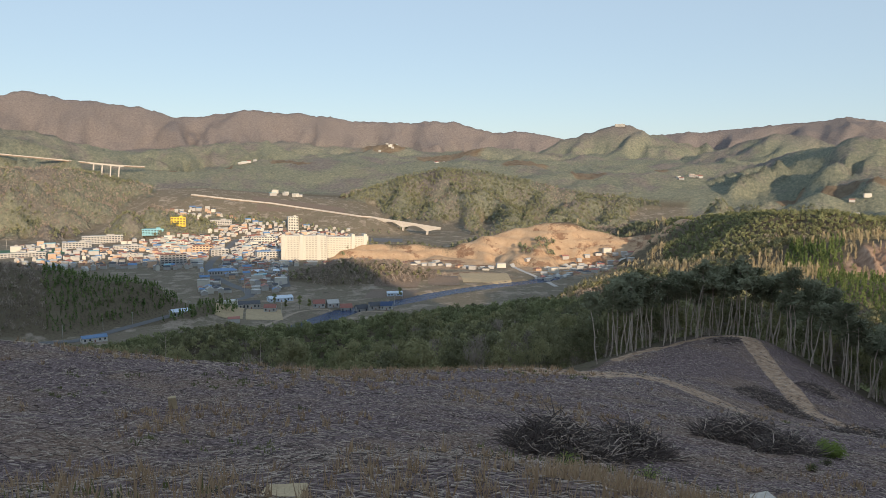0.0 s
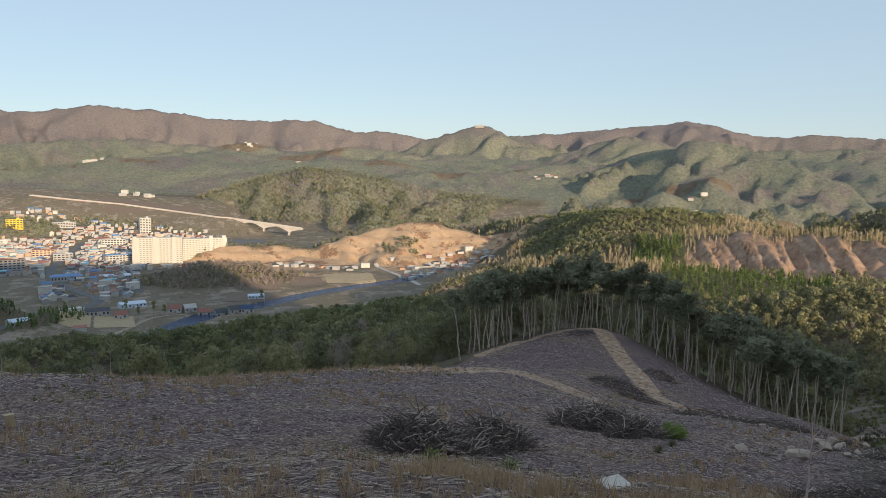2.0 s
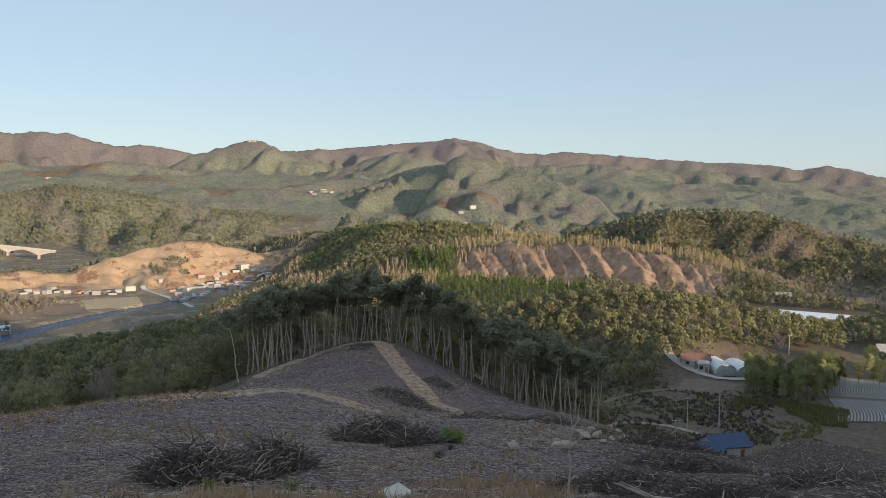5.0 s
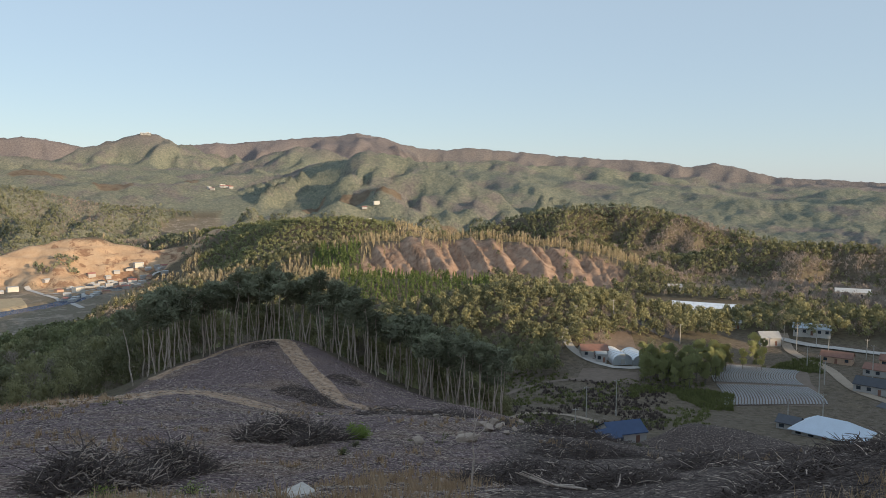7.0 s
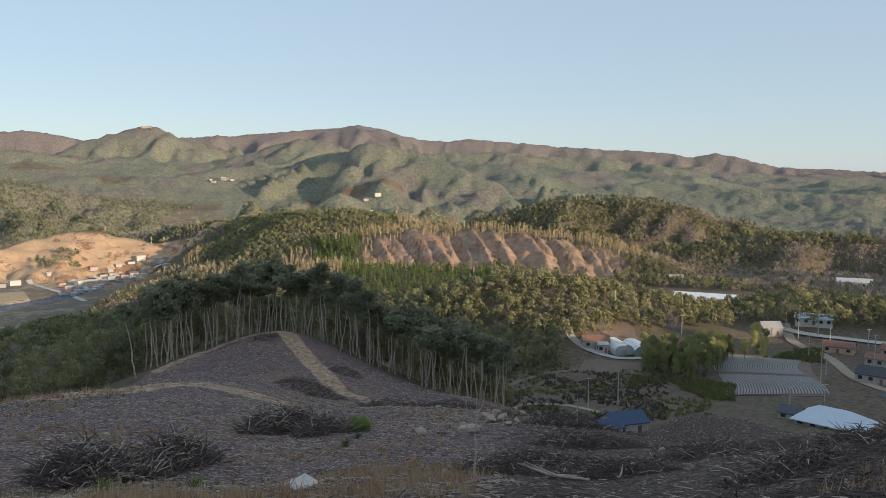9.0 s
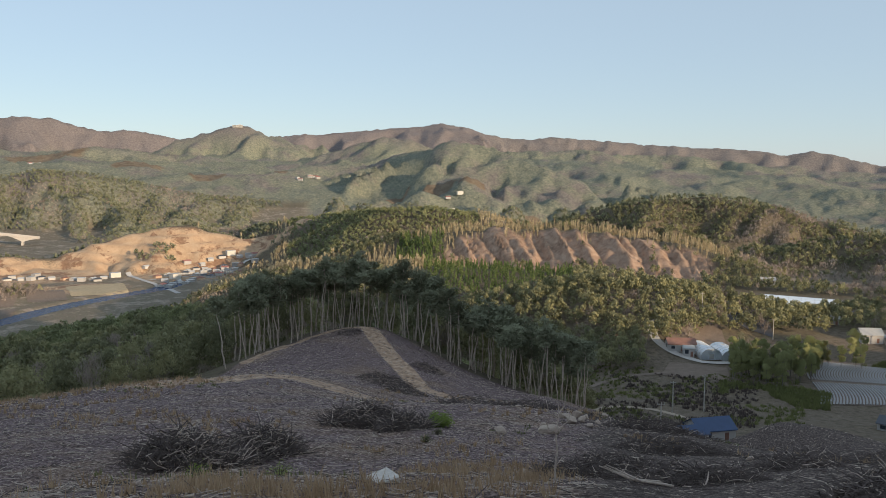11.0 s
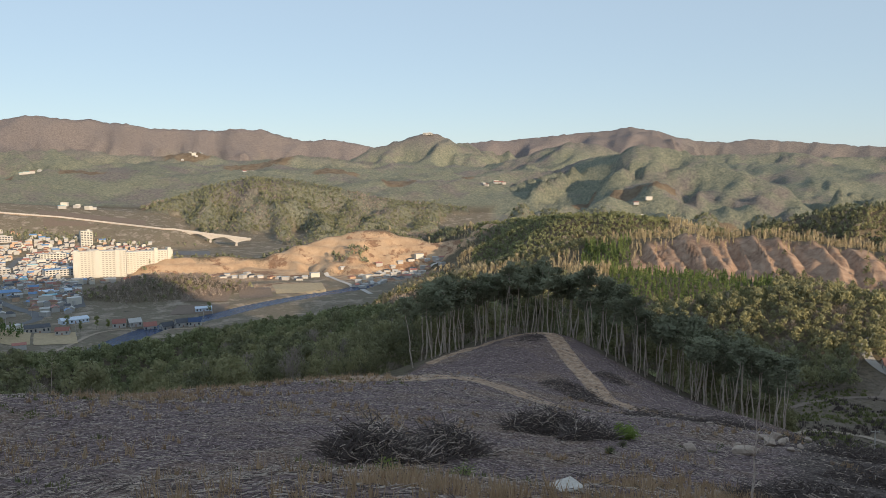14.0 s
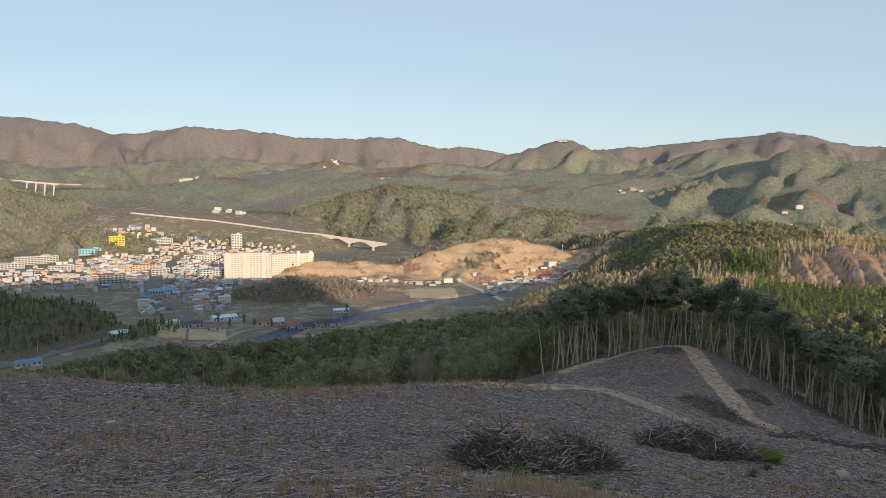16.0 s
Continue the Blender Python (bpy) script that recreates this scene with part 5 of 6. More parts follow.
def house(w, dp, h, roof_h, wall_m, roof_m, label, kind="gable", windows=True, name="house", group="", over=0.35):
    """A house about the origin, its long side to -y: walls, a gabled, hipped or flat roof with eaves, a door and windows."""
    root = tagged(new(name), label, "house", group)
    bm = bmesh.new()
    box(bm, -w / 2, -dp / 2, -1.5, w / 2, dp / 2, h)
    if kind == "gable":
        for s in (-1, 1):
            bm.faces.new([bm.verts.new(q) for q in ((s * w / 2, -dp / 2, h), (s * w / 2, dp / 2, h), (s * w / 2, 0, h + roof_h))])
    part("wall", bm, wall_m, root)
    bm = bmesh.new()
    x, y, t = w / 2 + over, dp / 2 + over, 0.18
    zr, ze = h + roof_h, h - over * roof_h / (dp / 2)
    if kind == "flat":
        box(bm, -w / 2 - 0.12, -dp / 2 - 0.12, h, w / 2 + 0.12, dp / 2 + 0.12, h + 0.7)
    else:
        inset = 0.0 if kind == "gable" else min(w, dp) * 0.45
        lower = [(-x, -y, ze), (x, -y, ze), (x, y, ze), (-x, y, ze)]
        top = [(-x + inset, 0, zr), (x - inset, 0, zr)]
        for lift, flip in ((t, False), (0.0, True)):
            lo = [bm.verts.new((a, b, c + lift)) for a, b, c in lower]
            tp = [bm.verts.new((a, b, c + lift)) for a, b, c in top]
            for f in ([lo[0], lo[1], tp[1], tp[0]], [lo[2], lo[3], tp[0], tp[1]]):
                bm.faces.new(f[::-1] if flip else f)
            if kind == "hip":
                for f in ([lo[1], lo[2], tp[1]], [lo[3], lo[0], tp[0]]):
                    bm.faces.new(f[::-1] if flip else f)
            if lift:
                keep = lo
            else:
                for k in range(4):
                    bm.faces.new((lo[k], lo[(k + 1) % 4], keep[(k + 1) % 4], keep[k]))
    part("roof", bm, roof_m, root)
    if windows:
        n = max(2, int(w / 3.2))
        for i in range(n):
            cx = -w / 2 + w * (i + 0.5) / n
            if i == n // 2:
                part("door", cube(cx - 0.5, -dp / 2 - 0.06, 0.05, cx + 0.5, -dp / 2 + 0.02, min(2.1, h - 0.3)), BROWN, root)
            else:
                part("window", cube(cx - 0.7, -dp / 2 - 0.05, h * 0.36, cx + 0.7, -dp / 2 + 0.02, h * 0.8), WINDOW, root)
        for sx in (-1, 1):
            part("window", cube(sx * w / 2 - 0.04, -0.6, h * 0.36, sx * w / 2 + 0.04, 0.6, h * 0.8), WINDOW, root)
    return root


def block_building(w, dp, storeys, wall_m, label, band=True, roof_m=None, name="building", floor_h=3.1):
    """A flat-roofed building with a window band for each storey and a parapet."""
    root = tagged(new(name), label, "building")
    h = storeys * floor_h
    part("wall", cube(-w / 2, -dp / 2, -1.5, w / 2, dp / 2, h), wall_m, root)
    part("parapet", cube(-w / 2 - 0.15, -dp / 2 - 0.15, h, w / 2 + 0.15, dp / 2 + 0.15, h + 0.8), roof_m or wall_m, root)
    part("roof_hut", cube(w * 0.1, -dp * 0.2, h + 0.8, w * 0.3, dp * 0.25, h + 3.0), wall_m, root)
    for s in range(storeys):
        n = max(3, int(w / 4.5))
        for i in range(n):
            cx = -w / 2 + w * (i + 0.5) / n
            part("window", cube(cx - w / n * 0.32, -dp / 2 - 0.06, s * floor_h + 1.0, cx + w / n * 0.32, -dp / 2 + 0.02, s * floor_h + 2.4), WINDOW, root)
    return root


# the apartment slabs
PALEGLASS = plain_mat("curtained_glass", (0.34, 0.32, 0.29), 0.2, 0.2, 0.5, 0.0)
def apartment(w, dp, floors, towers, label):
    root = tagged(new("apartment_building"), label, "apartment building")
    h = floors * 2.75
    part("wall", cube(-w / 2, -dp / 2, -2, w / 2, dp / 2, h), CREAM, root)
    part("parapet", cube(-w / 2 - 0.2, -dp / 2 - 0.2, h, w / 2 + 0.2, dp / 2 + 0.2, h + 1.2), CREAM, root)
    for tx_, up in towers:
        part("stair_tower", cube(tx_ - 2.6, -dp / 2 - 1.6, -2, tx_ + 2.6, dp / 2 - 2, h + up), CREAM, root)
    bal = mesh_of("balcony", cube(-1.75, -0.5, 0.1, 1.75, 0, 1.15), CREAM)
    win = mesh_of("window", cube(-1.3, -0.08, 1.3, 1.3, 0.05, 2.2), PALEGLASS)
    for fl in range(floors):
        z = fl * 2.75
        n = int(w / 4.2)
        for i in range(n):
            cx = -w / 2 + w * (i + 0.5) / n
            if any(abs(cx - t[0]) < 3.6 for t in towers):
                continue
            b = new("balcony", bal)
            b.parent, b.location = root, (cx, -dp / 2, z)
            g = new("window", win)
            g.parent, g.location = b, (0, 0, 0)
        for sy in (-1, 1):
            part("window", cube(-w / 2 - 0.07, sy * 2.6 - 0.5, z + 1.0, -w / 2 + 0.05, sy * 2.6 + 0.5, z + 2.2), WINDOW, root)
    return root


apt = apartment(66, 13, 13, [(-29, 3.0), (-3.0, 2.4), (22, 2.2)], "pale cream high apartment slab with stair towers")
stand(apt, -10.2, 1150, -6, z=4.0)
apt = apartment(64, 13, 11, [(8, 5.0), (27, 4.6)], "long pale cream apartment slab stepping back")
stand(apt, -7.1, 1185, 14, z=4.0)
tb = block_building(20, 14, 9, CREAM, "tall cream town block with flat roof")
stand(tb, -11.0, 1560, 10)

# the town's larger buildings
BIG = [(66, 14, 4, WHITE, PALE, "long pale school building below the hill", -23.8, 1475, 4), (44, 14, 3, WHITE, PALE, "white gymnasium hall", -25.4, 1420, 2), (46, 16, 2, WHITE, PALE, "white market hall", -22.2, 1370, -2),
       (40, 20, 3, TEAL, TEAL, "teal-roofed town hall", -20.5, 1500, -4), (26, 10, 5, YELLOW, YELLOW, "bright yellow building below the hill", -18.9, 1510, 0), (50, 12, 3, WHITE, PALE, "long white building below the hill", -16.2, 1610, 8),
       (34, 11, 5, WHITE, BROWN, "white five-storey block with dark windows", -19.3, 1121, 6), (30, 14, 4, OCHRE, BROWN, "red-brown brick building", -17.3, 1270, -6), (26, 16, 3, WHITE, PALE, "white shop building", -16.2, 1230, 8),
       (36, 16, 3, GREYW, BLUE, "long blue-roofed hall", -12.8, 1190, 14), (44, 12, 2, GREYW, PALE, "grey long warehouse", -11.0, 1330, 8), (60, 10, 2, WHITE, PALE, "low white grandstand by the sports ground", -28.6, 1310, 2), (38, 14, 3, CREAM, PALE, "cream long town building", -13.0, 1420, -6)]
for w, dp, st, m, rm, lab, az, d, yaw in BIG:
    stand(block_building(w, dp, st, m, lab + " in the town" if len(lab.split()) < 4 else lab, roof_m=rm), az, d, yaw)

# the town's houses
models = []
for w, dp, h, rh, wm, rm, kd, lab in ((13, 9, 6, 2.2, WHITE, RED, "gable", "white two-storey town house with red roof"), (11, 9, 6.5, 0, WHITE, PALE, "flat", "white flat-roofed town house"), (16, 10, 9, 0, CREAM, PALE, "flat", "cream three-storey shop house with flat roof"),
                                      (12, 8, 4, 2.2, OCHRE, BROWN, "hip", "low brick house with brown roof"), (14, 9, 6, 2.4, WHITE, BLUE, "gable", "white town house with blue roof"), (12, 9, 4, 2.4, GREYW, DARKROOF, "hip", "grey town house with dark roof"),
                                      (18, 11, 7, 0, WHITE, TEAL, "flat", "white shop building with green-blue roof deck"), (10, 8, 4, 2.0, WHITE, PALE, "gable", "small white house with pale roof"), (13, 10, 10, 0, OCHRE, PALE, "flat", "brown brick town block with flat roof"),
                                      (15, 9, 5, 2.5, CREAM, RED, "hip", "cream house with red hipped roof")):
    models.append(house(w, dp, h, rh, wm, rm, lab, kd, windows=False, group="houses of the town"))
used = set()
placed = []
rt = random.Random(9)
blocked = [(float(polar(b[6], b[7])[0]), float(polar(b[6], b[7])[1]), b[0] * 0.6) for b in BIG] + [(*map(float, polar(-10.2, 1150)), 42), (*map(float, polar(-7.1, 1185)), 44), (*map(float, polar(-11, 1560)), 16)]
ROADLINE = [(-14.2, 828), (-15.2, 904), (-16.5, 990), (-16.9, 1108), (-15.9, 1289), (-14.9, 1485)]
tries = 0
rest = []
while len(placed) < 1000 and tries < 30000:
    tries += 1
    pick_ = rt.random()
    if pick_ < 0.06:
        az, d = rt.uniform(-17.6, -11.6), rt.uniform(850, 1090)
    elif pick_ < 0.85:
        az, d = rt.uniform(-20.5, -7.0), rt.uniform(1075, 1700)
    else:
        az, d = rt.uniform(-29, -14), rt.uniform(1100, 1480)
    if az > -12.2 and 1090 < d < 1230 or (az < -20.5 and 1480 < d):
        continue
    x, y = map(float, polar(az, d))
    if min((math.hypot(x - p[0], y - p[1]) for p in placed), default=99) < (13.5 if len(placed) < 215 else 8.2) or any(math.hypot(x - b[0], y - b[1]) < b[2] + 6 for b in blocked):
        continue
    if float(near_line(np.array([x]), np.array([y]), ROADLINE)[0]) < 12 or float(land(x, y) - plain(np.array(x), np.array(y))) > 8:
        continue
    placed.append((x, y))
    if len(placed) > 215:
        rest.append((x, y))
        continue
    k = rt.choice((0, 1, 1, 2, 3, 4, 5, 5, 6, 7, 7, 8, 9))
    yaw = 18 + rt.choice((0, 90, 0)) + rt.uniform(-8, 8)
    if k in used:
        copy_thing(models[k], pose(x, y, float(land(x, y)), 0, 0, yaw)).scale = (0.82, 0.82, 0.82)
    else:
        used.add(k)
        models[k].matrix_basis = pose(x, y, float(land(x, y)), 0, 0, yaw)

def row_of_houses(spots):
    """The small houses packed between the larger ones."""
    bm = bmesh.new()
    for x, y in spots:
        z, a = float(land(x, y)), radians(18 + rt.choice((0, 90)) + rt.uniform(-8, 8))
        w, dp, h, rh = rt.uniform(5, 9.5), rt.uniform(4.5, 7), rt.uniform(2.8, 6), rt.uniform(0.8, 2.2)
        m = rt.choice((0, 0, 0, 1, 2))
        rf = rt.choice((3, 4, 5, 5, 6, 6, 7, 7, 7))
        c, s = math.cos(a), math.sin(a)

        def at(u, v, q):
            return bm.verts.new((x + c * u - s * v, y + s * u + c * v, z + q))
        lo = [at(u, v, -1) for u, v in ((-w / 2, -dp / 2), (w / 2, -dp / 2), (w / 2, dp / 2), (-w / 2, dp / 2))]
        hi = [at(u, v, h) for u, v in ((-w / 2, -dp / 2), (w / 2, -dp / 2), (w / 2, dp / 2), (-w / 2, dp / 2))]
        e = [at(u, v, h) for u, v in ((-w / 2 - 0.4, -dp / 2 - 0.4), (w / 2 + 0.4, -dp / 2 - 0.4), (w / 2 + 0.4, dp / 2 + 0.4), (-w / 2 - 0.4, dp / 2 + 0.4))]
        r0, r1 = at(-w / 2 - 0.4, 0, h + rh), at(w / 2 + 0.4, 0, h + rh)
        for f in [(lo[k], lo[(k + 1) % 4], hi[(k + 1) % 4], hi[k]) for k in range(4)]:
            bm.faces.new(f).material_index = m
        for f in ((e[0], e[1], r1, r0), (e[2], e[3], r0, r1)):
            bm.faces.new(f).material_index = rf
        for f in ((e[1], e[2], r1), (e[3], e[0], r0)):
            bm.faces.new(f).material_index = m
    ob = new("town_houses", mesh_of("town_houses", bm, [WHITE, CREAM, OCHRE, RED, BLUE, BROWN, DARKROOF, PALE]))
    return tagged(ob, "small packed town houses with coloured roofs", "houses", kind="stuff")


row_of_houses(rest)

# the second village and the riverside houses
for i, (az, d) in enumerate([(-3.5, 1068), (-2.9, 1085), (-2.2, 1078), (-1.4, 1070), (-0.8, 1062), (-0.2, 1070), (0.4, 1058), (2.2, 1028), (2.9, 1032), (3.6, 1040), (4.3, 1049), (7.0, 1026), (7.7, 1040), (8.3, 1034), (9.0, 1073), (9.6, 1092), (10.2, 1092), (10.9, 1085), (11.5, 1100), (12.3, 1095),
                             (13.3, 1100), (7.3, 960), (8.0, 966), (8.6, 978), (9.4, 1000), (10.1, 1014), (10.7, 1032), (11.4, 1040), (12.2, 1060), (6.3, 1077), (-13.0, 927), (-11.9, 900), (-13.7, 845), (-14.3, 890), (-15.5, 770), (-15.3, 690), (12.7, 1082), (11.6, 1076), (8.9, 1050), (10.4, 1070),
                             (7.8, 948), (8.9, 962), (8.4, 994), (9.2, 985), (9.9, 996), (10.6, 1008), (9.6, 1030), (8.2, 1012), (11.0, 1052), (11.9, 1030), (12.6, 1040), (13.1, 1062), (9.3, 1056), (7.5, 988), (10.1, 1048), (13.7, 1082), (12.1, 1012), (11.2, 1020), (-1.9, 1092), (-3.2, 1060), (-0.5, 1082), (1.2, 1050), (1.7, 1040), (3.2, 1022),
                             (11.4, 1119), (12.0, 1124), (12.6, 1118), (13.2, 1121), (10.6, 1113), (13.7, 1109), (9.0, 1108), (10.0, 1104)]):
    k = rt.choice((1, 1, 2, 5, 5, 7, 7, 3, 0))
    x, y = map(float, polar(az, d))
    ob = copy_thing(models[k], pose(x, y, float(land(x, y)), 0, 0, rt.uniform(-30, 60)))
    ob.scale = (0.76, 0.76, 0.66)
    tagged(ob, group="houses of the valley villages")
for (az, d), rm, wm in zip([(-9.2, 752), (-8.2, 752), (-7.2, 744), (-6.1, 738), (-5.1, 736), (-4.2, 734)], (RED, PALE, RED, DARKROOF, DARKROOF, NAVY), (WHITE, WHITE, WHITE, WHITE, WHITE, GREYW)):
    h_ = stand(house(11, 8, 4.2, 3.2, wm, rm, "white riverside house with steep %s roof" % {"red_roof_sheet": "red", "pale_roof": "pale", "dark_roof_sheet": "dark", "navy_roof_sheet": "navy"}[rm.name], windows=True, group="houses along the river"), az, d, rt.uniform(-25, 40))
stand(house(34, 12, 6, 2.5, WHITE, BLUE, "white hall with bright blue roof by the road", "hip", name="hall"), -16.0, 1004, 5)
stand(house(18, 8, 3.6, 1.6, GREYW, BLUE, "roadside workshop with bright blue roof", name="workshop"), -24.6, 650, 12)
stand(house(18, 11, 5, 2.0, WHITE, TARP, "white roadside shed with pale roof", name="shed"), -18.9, 728, 20)
stand(house(20, 10, 5, 2.4, WHITE, DARKROOF, "white farm building with black roof", name="farm_building"), -14.2, 757, 4)
stand(house(11, 8, 4, 2.6, WHITE, RED, "white farmhouse with red roof"), -12.7, 738, -10)
stand(house(24, 12, 3.6, 2.0, TARP, TARP, "pale blue roofed storage shed", name="shed"), -12.0, 795, 16)
stand(house(16, 8, 3.5, 1.5, TARP, TARP, "pale blue sheeted shed by the plots", name="shed"), -3.6, 812, 6)
stand(house(13, 7, 4, 1.6, GREYW, TARP, "small shed with pale roof on the bank", name="shed"), -11.0, 622, 20)
stand(house(40, 22, 3.5, 1.4, GREYW, TARP, "wide grey-blue roofed sheds beside the street", name="shed"), -13.2, 1010, 8)


# ---------------------------------------------------------------- the bridges
def bridge(a, b, width, deck_t, piers, haunch, label, foot=None):
    """A girder bridge between two (x, y, z) ends: deck, parapets, haunched girder and piers."""
    a, b = Vector(a), Vector(b)
    ln = (b - a).length
    root = tagged(new("bridge"), label, "bridge")
    d = (b - a).normalized()
    root.matrix_basis = Matrix.Translation(a) @ Matrix.Rotation(math.atan2(d.y, d.x), 4, "Z") @ Matrix.Rotation(-math.asin(d.z), 4, "Y")
    part("deck", cube(0, -width / 2, -deck_t, ln, width / 2, 0), CONCRETE, root)
    for s in (-1, 1):
        part("parapet", cube(0, s * width / 2 - 0.2, 0, ln, s * width / 2 + 0.2, 1.1), CONCRETE, root)
    xs = [ln * (i + 0.5) / piers for i in range(piers)]
    for x in xs:
        w = root.matrix_basis @ Vector((x, 0, 0))
        drop = w.z - (float(land(w.x, w.y)) if foot is None else foot) + 2
        part("pier", cube(x - 1.6, -width * 0.3, -drop, x + 1.6, width * 0.3, -deck_t), CONCRETE, root)
    if haunch:
        n = 60
        for s in (-0.32 * width, 0.32 * width):
            bm = bmesh.new()
            top, bot = [], []
            for i in range(n + 1):
                x = ln * i / n
                near = min(abs(x - q) for q in xs) / (ln / piers / 2)
                top.append((x, -deck_t))
                bot.append((x, -deck_t - haunch * (1 - min(1, near)) ** 1.6 - 0.6))
            for i in range(n):
                v = [bm.verts.new((top[i][0], s + e, q)) for e in (-0.8, 0.8) for q in (top[i][1], bot[i][1])] + [bm.verts.new((top[i + 1][0], s + e, q)) for e in (-0.8, 0.8) for q in (top[i + 1][1], bot[i + 1][1])]
                for f in ((0, 1, 5, 4), (2, 3, 7, 6), (1, 3, 7, 5)):
                    bm.faces.new([v[k] for k in f])
            part("girder", bm, CONCRETE, root)
    return root


def eye_point(az, d, el):
    x, y = polar(az, d)
    return float(x), float(y), EYE + d * math.tan(radians(el))


bridge(eye_point(-5.5, 1600, -3.62), eye_point(-0.2, 1560, -4.45), 13, 2.2, 3, 8.0, "pale concrete road bridge with arched girders", foot=5)
bridge(eye_point(-24.4, 2240, 0.26), eye_point(-22.3, 2240, 0.05), 12, 3.0, 4, 0, "far pale viaduct among the northern slopes")


def embankment(stations, label, wide, bank):
    """A road on an earth bank: carriageway, two parapets and the grassed slopes under them."""
    root = tagged(new("highway"), label, "highway")
    road, slopes, rails = bmesh.new(), bmesh.new(), (bmesh.new(), bmesh.new())
    p = [Vector(eye_point(*q)) for q in stations]
    line = []
    for a, b in zip(p, p[1:]):
        line += [a.lerp(b, k / 8) for k in range(8)]
    line.append(p[-1])
    rows = []
    for i, c in enumerate(line):
        t = line[min(i + 1, len(line) - 1)] - line[max(i - 1, 0)]
        n = Vector((t.y, -t.x, 0)).normalized()
        rows.append((c, n))

    def strip(bm, offs):
        prev = None
        for c, n in rows:
            row = [bm.verts.new(c + n * o + Vector((0, 0, z))) for o, z in offs]
            if prev:
                for k in range(len(offs) - 1):
                    bm.faces.new((prev[k], prev[k + 1], row[k + 1], row[k]))
            prev = row
    w = wide / 2
    strip(road, [(-w, 0), (0, 0.12), (w, 0)])
    for bm, s_ in zip(rails, (-1, 1)):
        strip(bm, [(s_ * w, -0.4), (s_ * w, 1.5), (s_ * (w + 0.35), 1.5), (s_ * (w + 0.35), -0.6)])
    strip(slopes, [(-w - bank * 1.6, -bank), (-w - 0.3, -0.3), (-w, -0.08), (w, -0.08), (w + 0.3, -0.3), (w + bank * 1.6, -bank)])
    part("carriageway", road, ASPHALT, root)
    for bm in rails:
        part("parapet", bm, CONCRETE, root)
    part("bank", slopes, BANKEARTH, root, "bare brown earth bank")
    return root


BANKEARTH = plain_mat("bank_earth", (0.34, 0.245, 0.17), 0.95, 0.3, 0.06, 0.2)
embankment(HIGHWAY, "long pale highway on an earth bank behind the town", 10, 2)
embankment([(-33, 2230, 0.95), (-29.6, 2230, 0.77), (-27.4, 2235, 0.56), (-25.0, 2240, 0.31), (-24.4, 2240, 0.26)], "far pale road along the northern slopes", 6, 3)
embankment([(-22.3, 2240, 0.05), (-21.0, 2260, 0.0)], "far pale road end at the viaduct", 6, 3)


# far scattered buildings on the slopes
def far_hamlet(az, d, n, spread, label):
    for _ in range(n):
        x, y = map(float, polar(az + rt.uniform(-spread, spread), d + rt.uniform(-40, 40)))
        ob = copy_thing(models[rt.choice((0, 1, 2, 6, 7))], pose(x, y, float(land(x, y)) + 1.5, 0, 0, rt.uniform(-40, 40)))
        ob.scale = (0.9, 0.9, 0.8)
        tagged(ob, label, group="far houses on the slopes")


far_hamlet(-0.5, 2560, 7, 0.7, "pale far building among hillside fields")
far_hamlet(-4.2, 3050, 7, 0.8, "pale far building among hillside fields")
far_hamlet(-13.8, 2420, 5, 0.8, "pale far building on the northern slopes")
far_hamlet(-19.0, 2900, 5, 1.6, "pale far building on the northern slopes")
far_hamlet(17.5, 2300, 8, 0.8, "pale far building in the eastern valley")
far_hamlet(27.5, 1850, 6, 1.2, "pale far building in the eastern valley")
far_hamlet(35.5, 1750, 8, 1.2, "pale far building in the eastern valley")
far_hamlet(57.0, 1500, 6, 1.2, "pale far building in the eastern valley")
far_hamlet(-11.5, 1900, 6, 1.2, "pale far building beside the highway")
hall = stand(block_building(40, 20, 2, GREYW, "pale flat-roofed lodge on the summit", name="lodge", floor_h=4.0), 12.7, 3290, 0)

# ---------------------------------------------------------------- the near village
farm = stand(house(9.5, 7.0, 2.8, 2.0, WHITE, NAVY, "white farmhouse with dark blue roof below the slope"), 46.9, 192, 32)
stand(house(6.5, 5.0, 2.2, 1.5, WHITE, NAVY, "low white annex with dark blue roof"), 45.6, 186, 32)
stand(house(11, 7, 2.9, 1.8, WHITE, BROWN, "white farmhouse with brown tiled roof"), 44.7, 326, 14)
stand(house(4, 4, 3.4, 0.8, WHITE, PALE, "small white outbuilding beside the farmhouse", name="outbuilding"), 45.25, 320, 14)
stand(house(17, 7, 3.0, 2.2, WHITE, DARKROOF, "long white house with black roof"), 63.6, 312, -14)
stand(house(14, 7, 2.8, 1.8, WHITE, BROWN, "long white house with brown roof"), 63.7, 344, -12)
stand(house(12, 7, 2.8, 1.8, OCHRE, BROWN, "brick house with brown tiled roof"), 60.9, 362, -8)
stand(house(10, 6, 2.8, 1.8, OCHRE, BROWN, "brick house with brown tiled roof"), 64.2, 366, -8)
stand(house(9, 7, 3.6, 2.4, WHITE, PALE, "white two-gabled house at the wood's edge"), 56.6, 384, 24)
stand(house(4.5, 4, 3.0, 1.0, WHITE, PALE, "small white hut on the plots", name="hut"), 54.5, 410, 0)
stand(house(16, 10, 3.2, 1.6, GREYW, TARP, "grey shed with pale roof under the wood", name="shed"), 59.3, 402, 0)
stand(house(22, 12, 5.0, 2.0, WHITE, PALE, "white hall beyond the wood", name="hall"), 61.6, 610, 6)
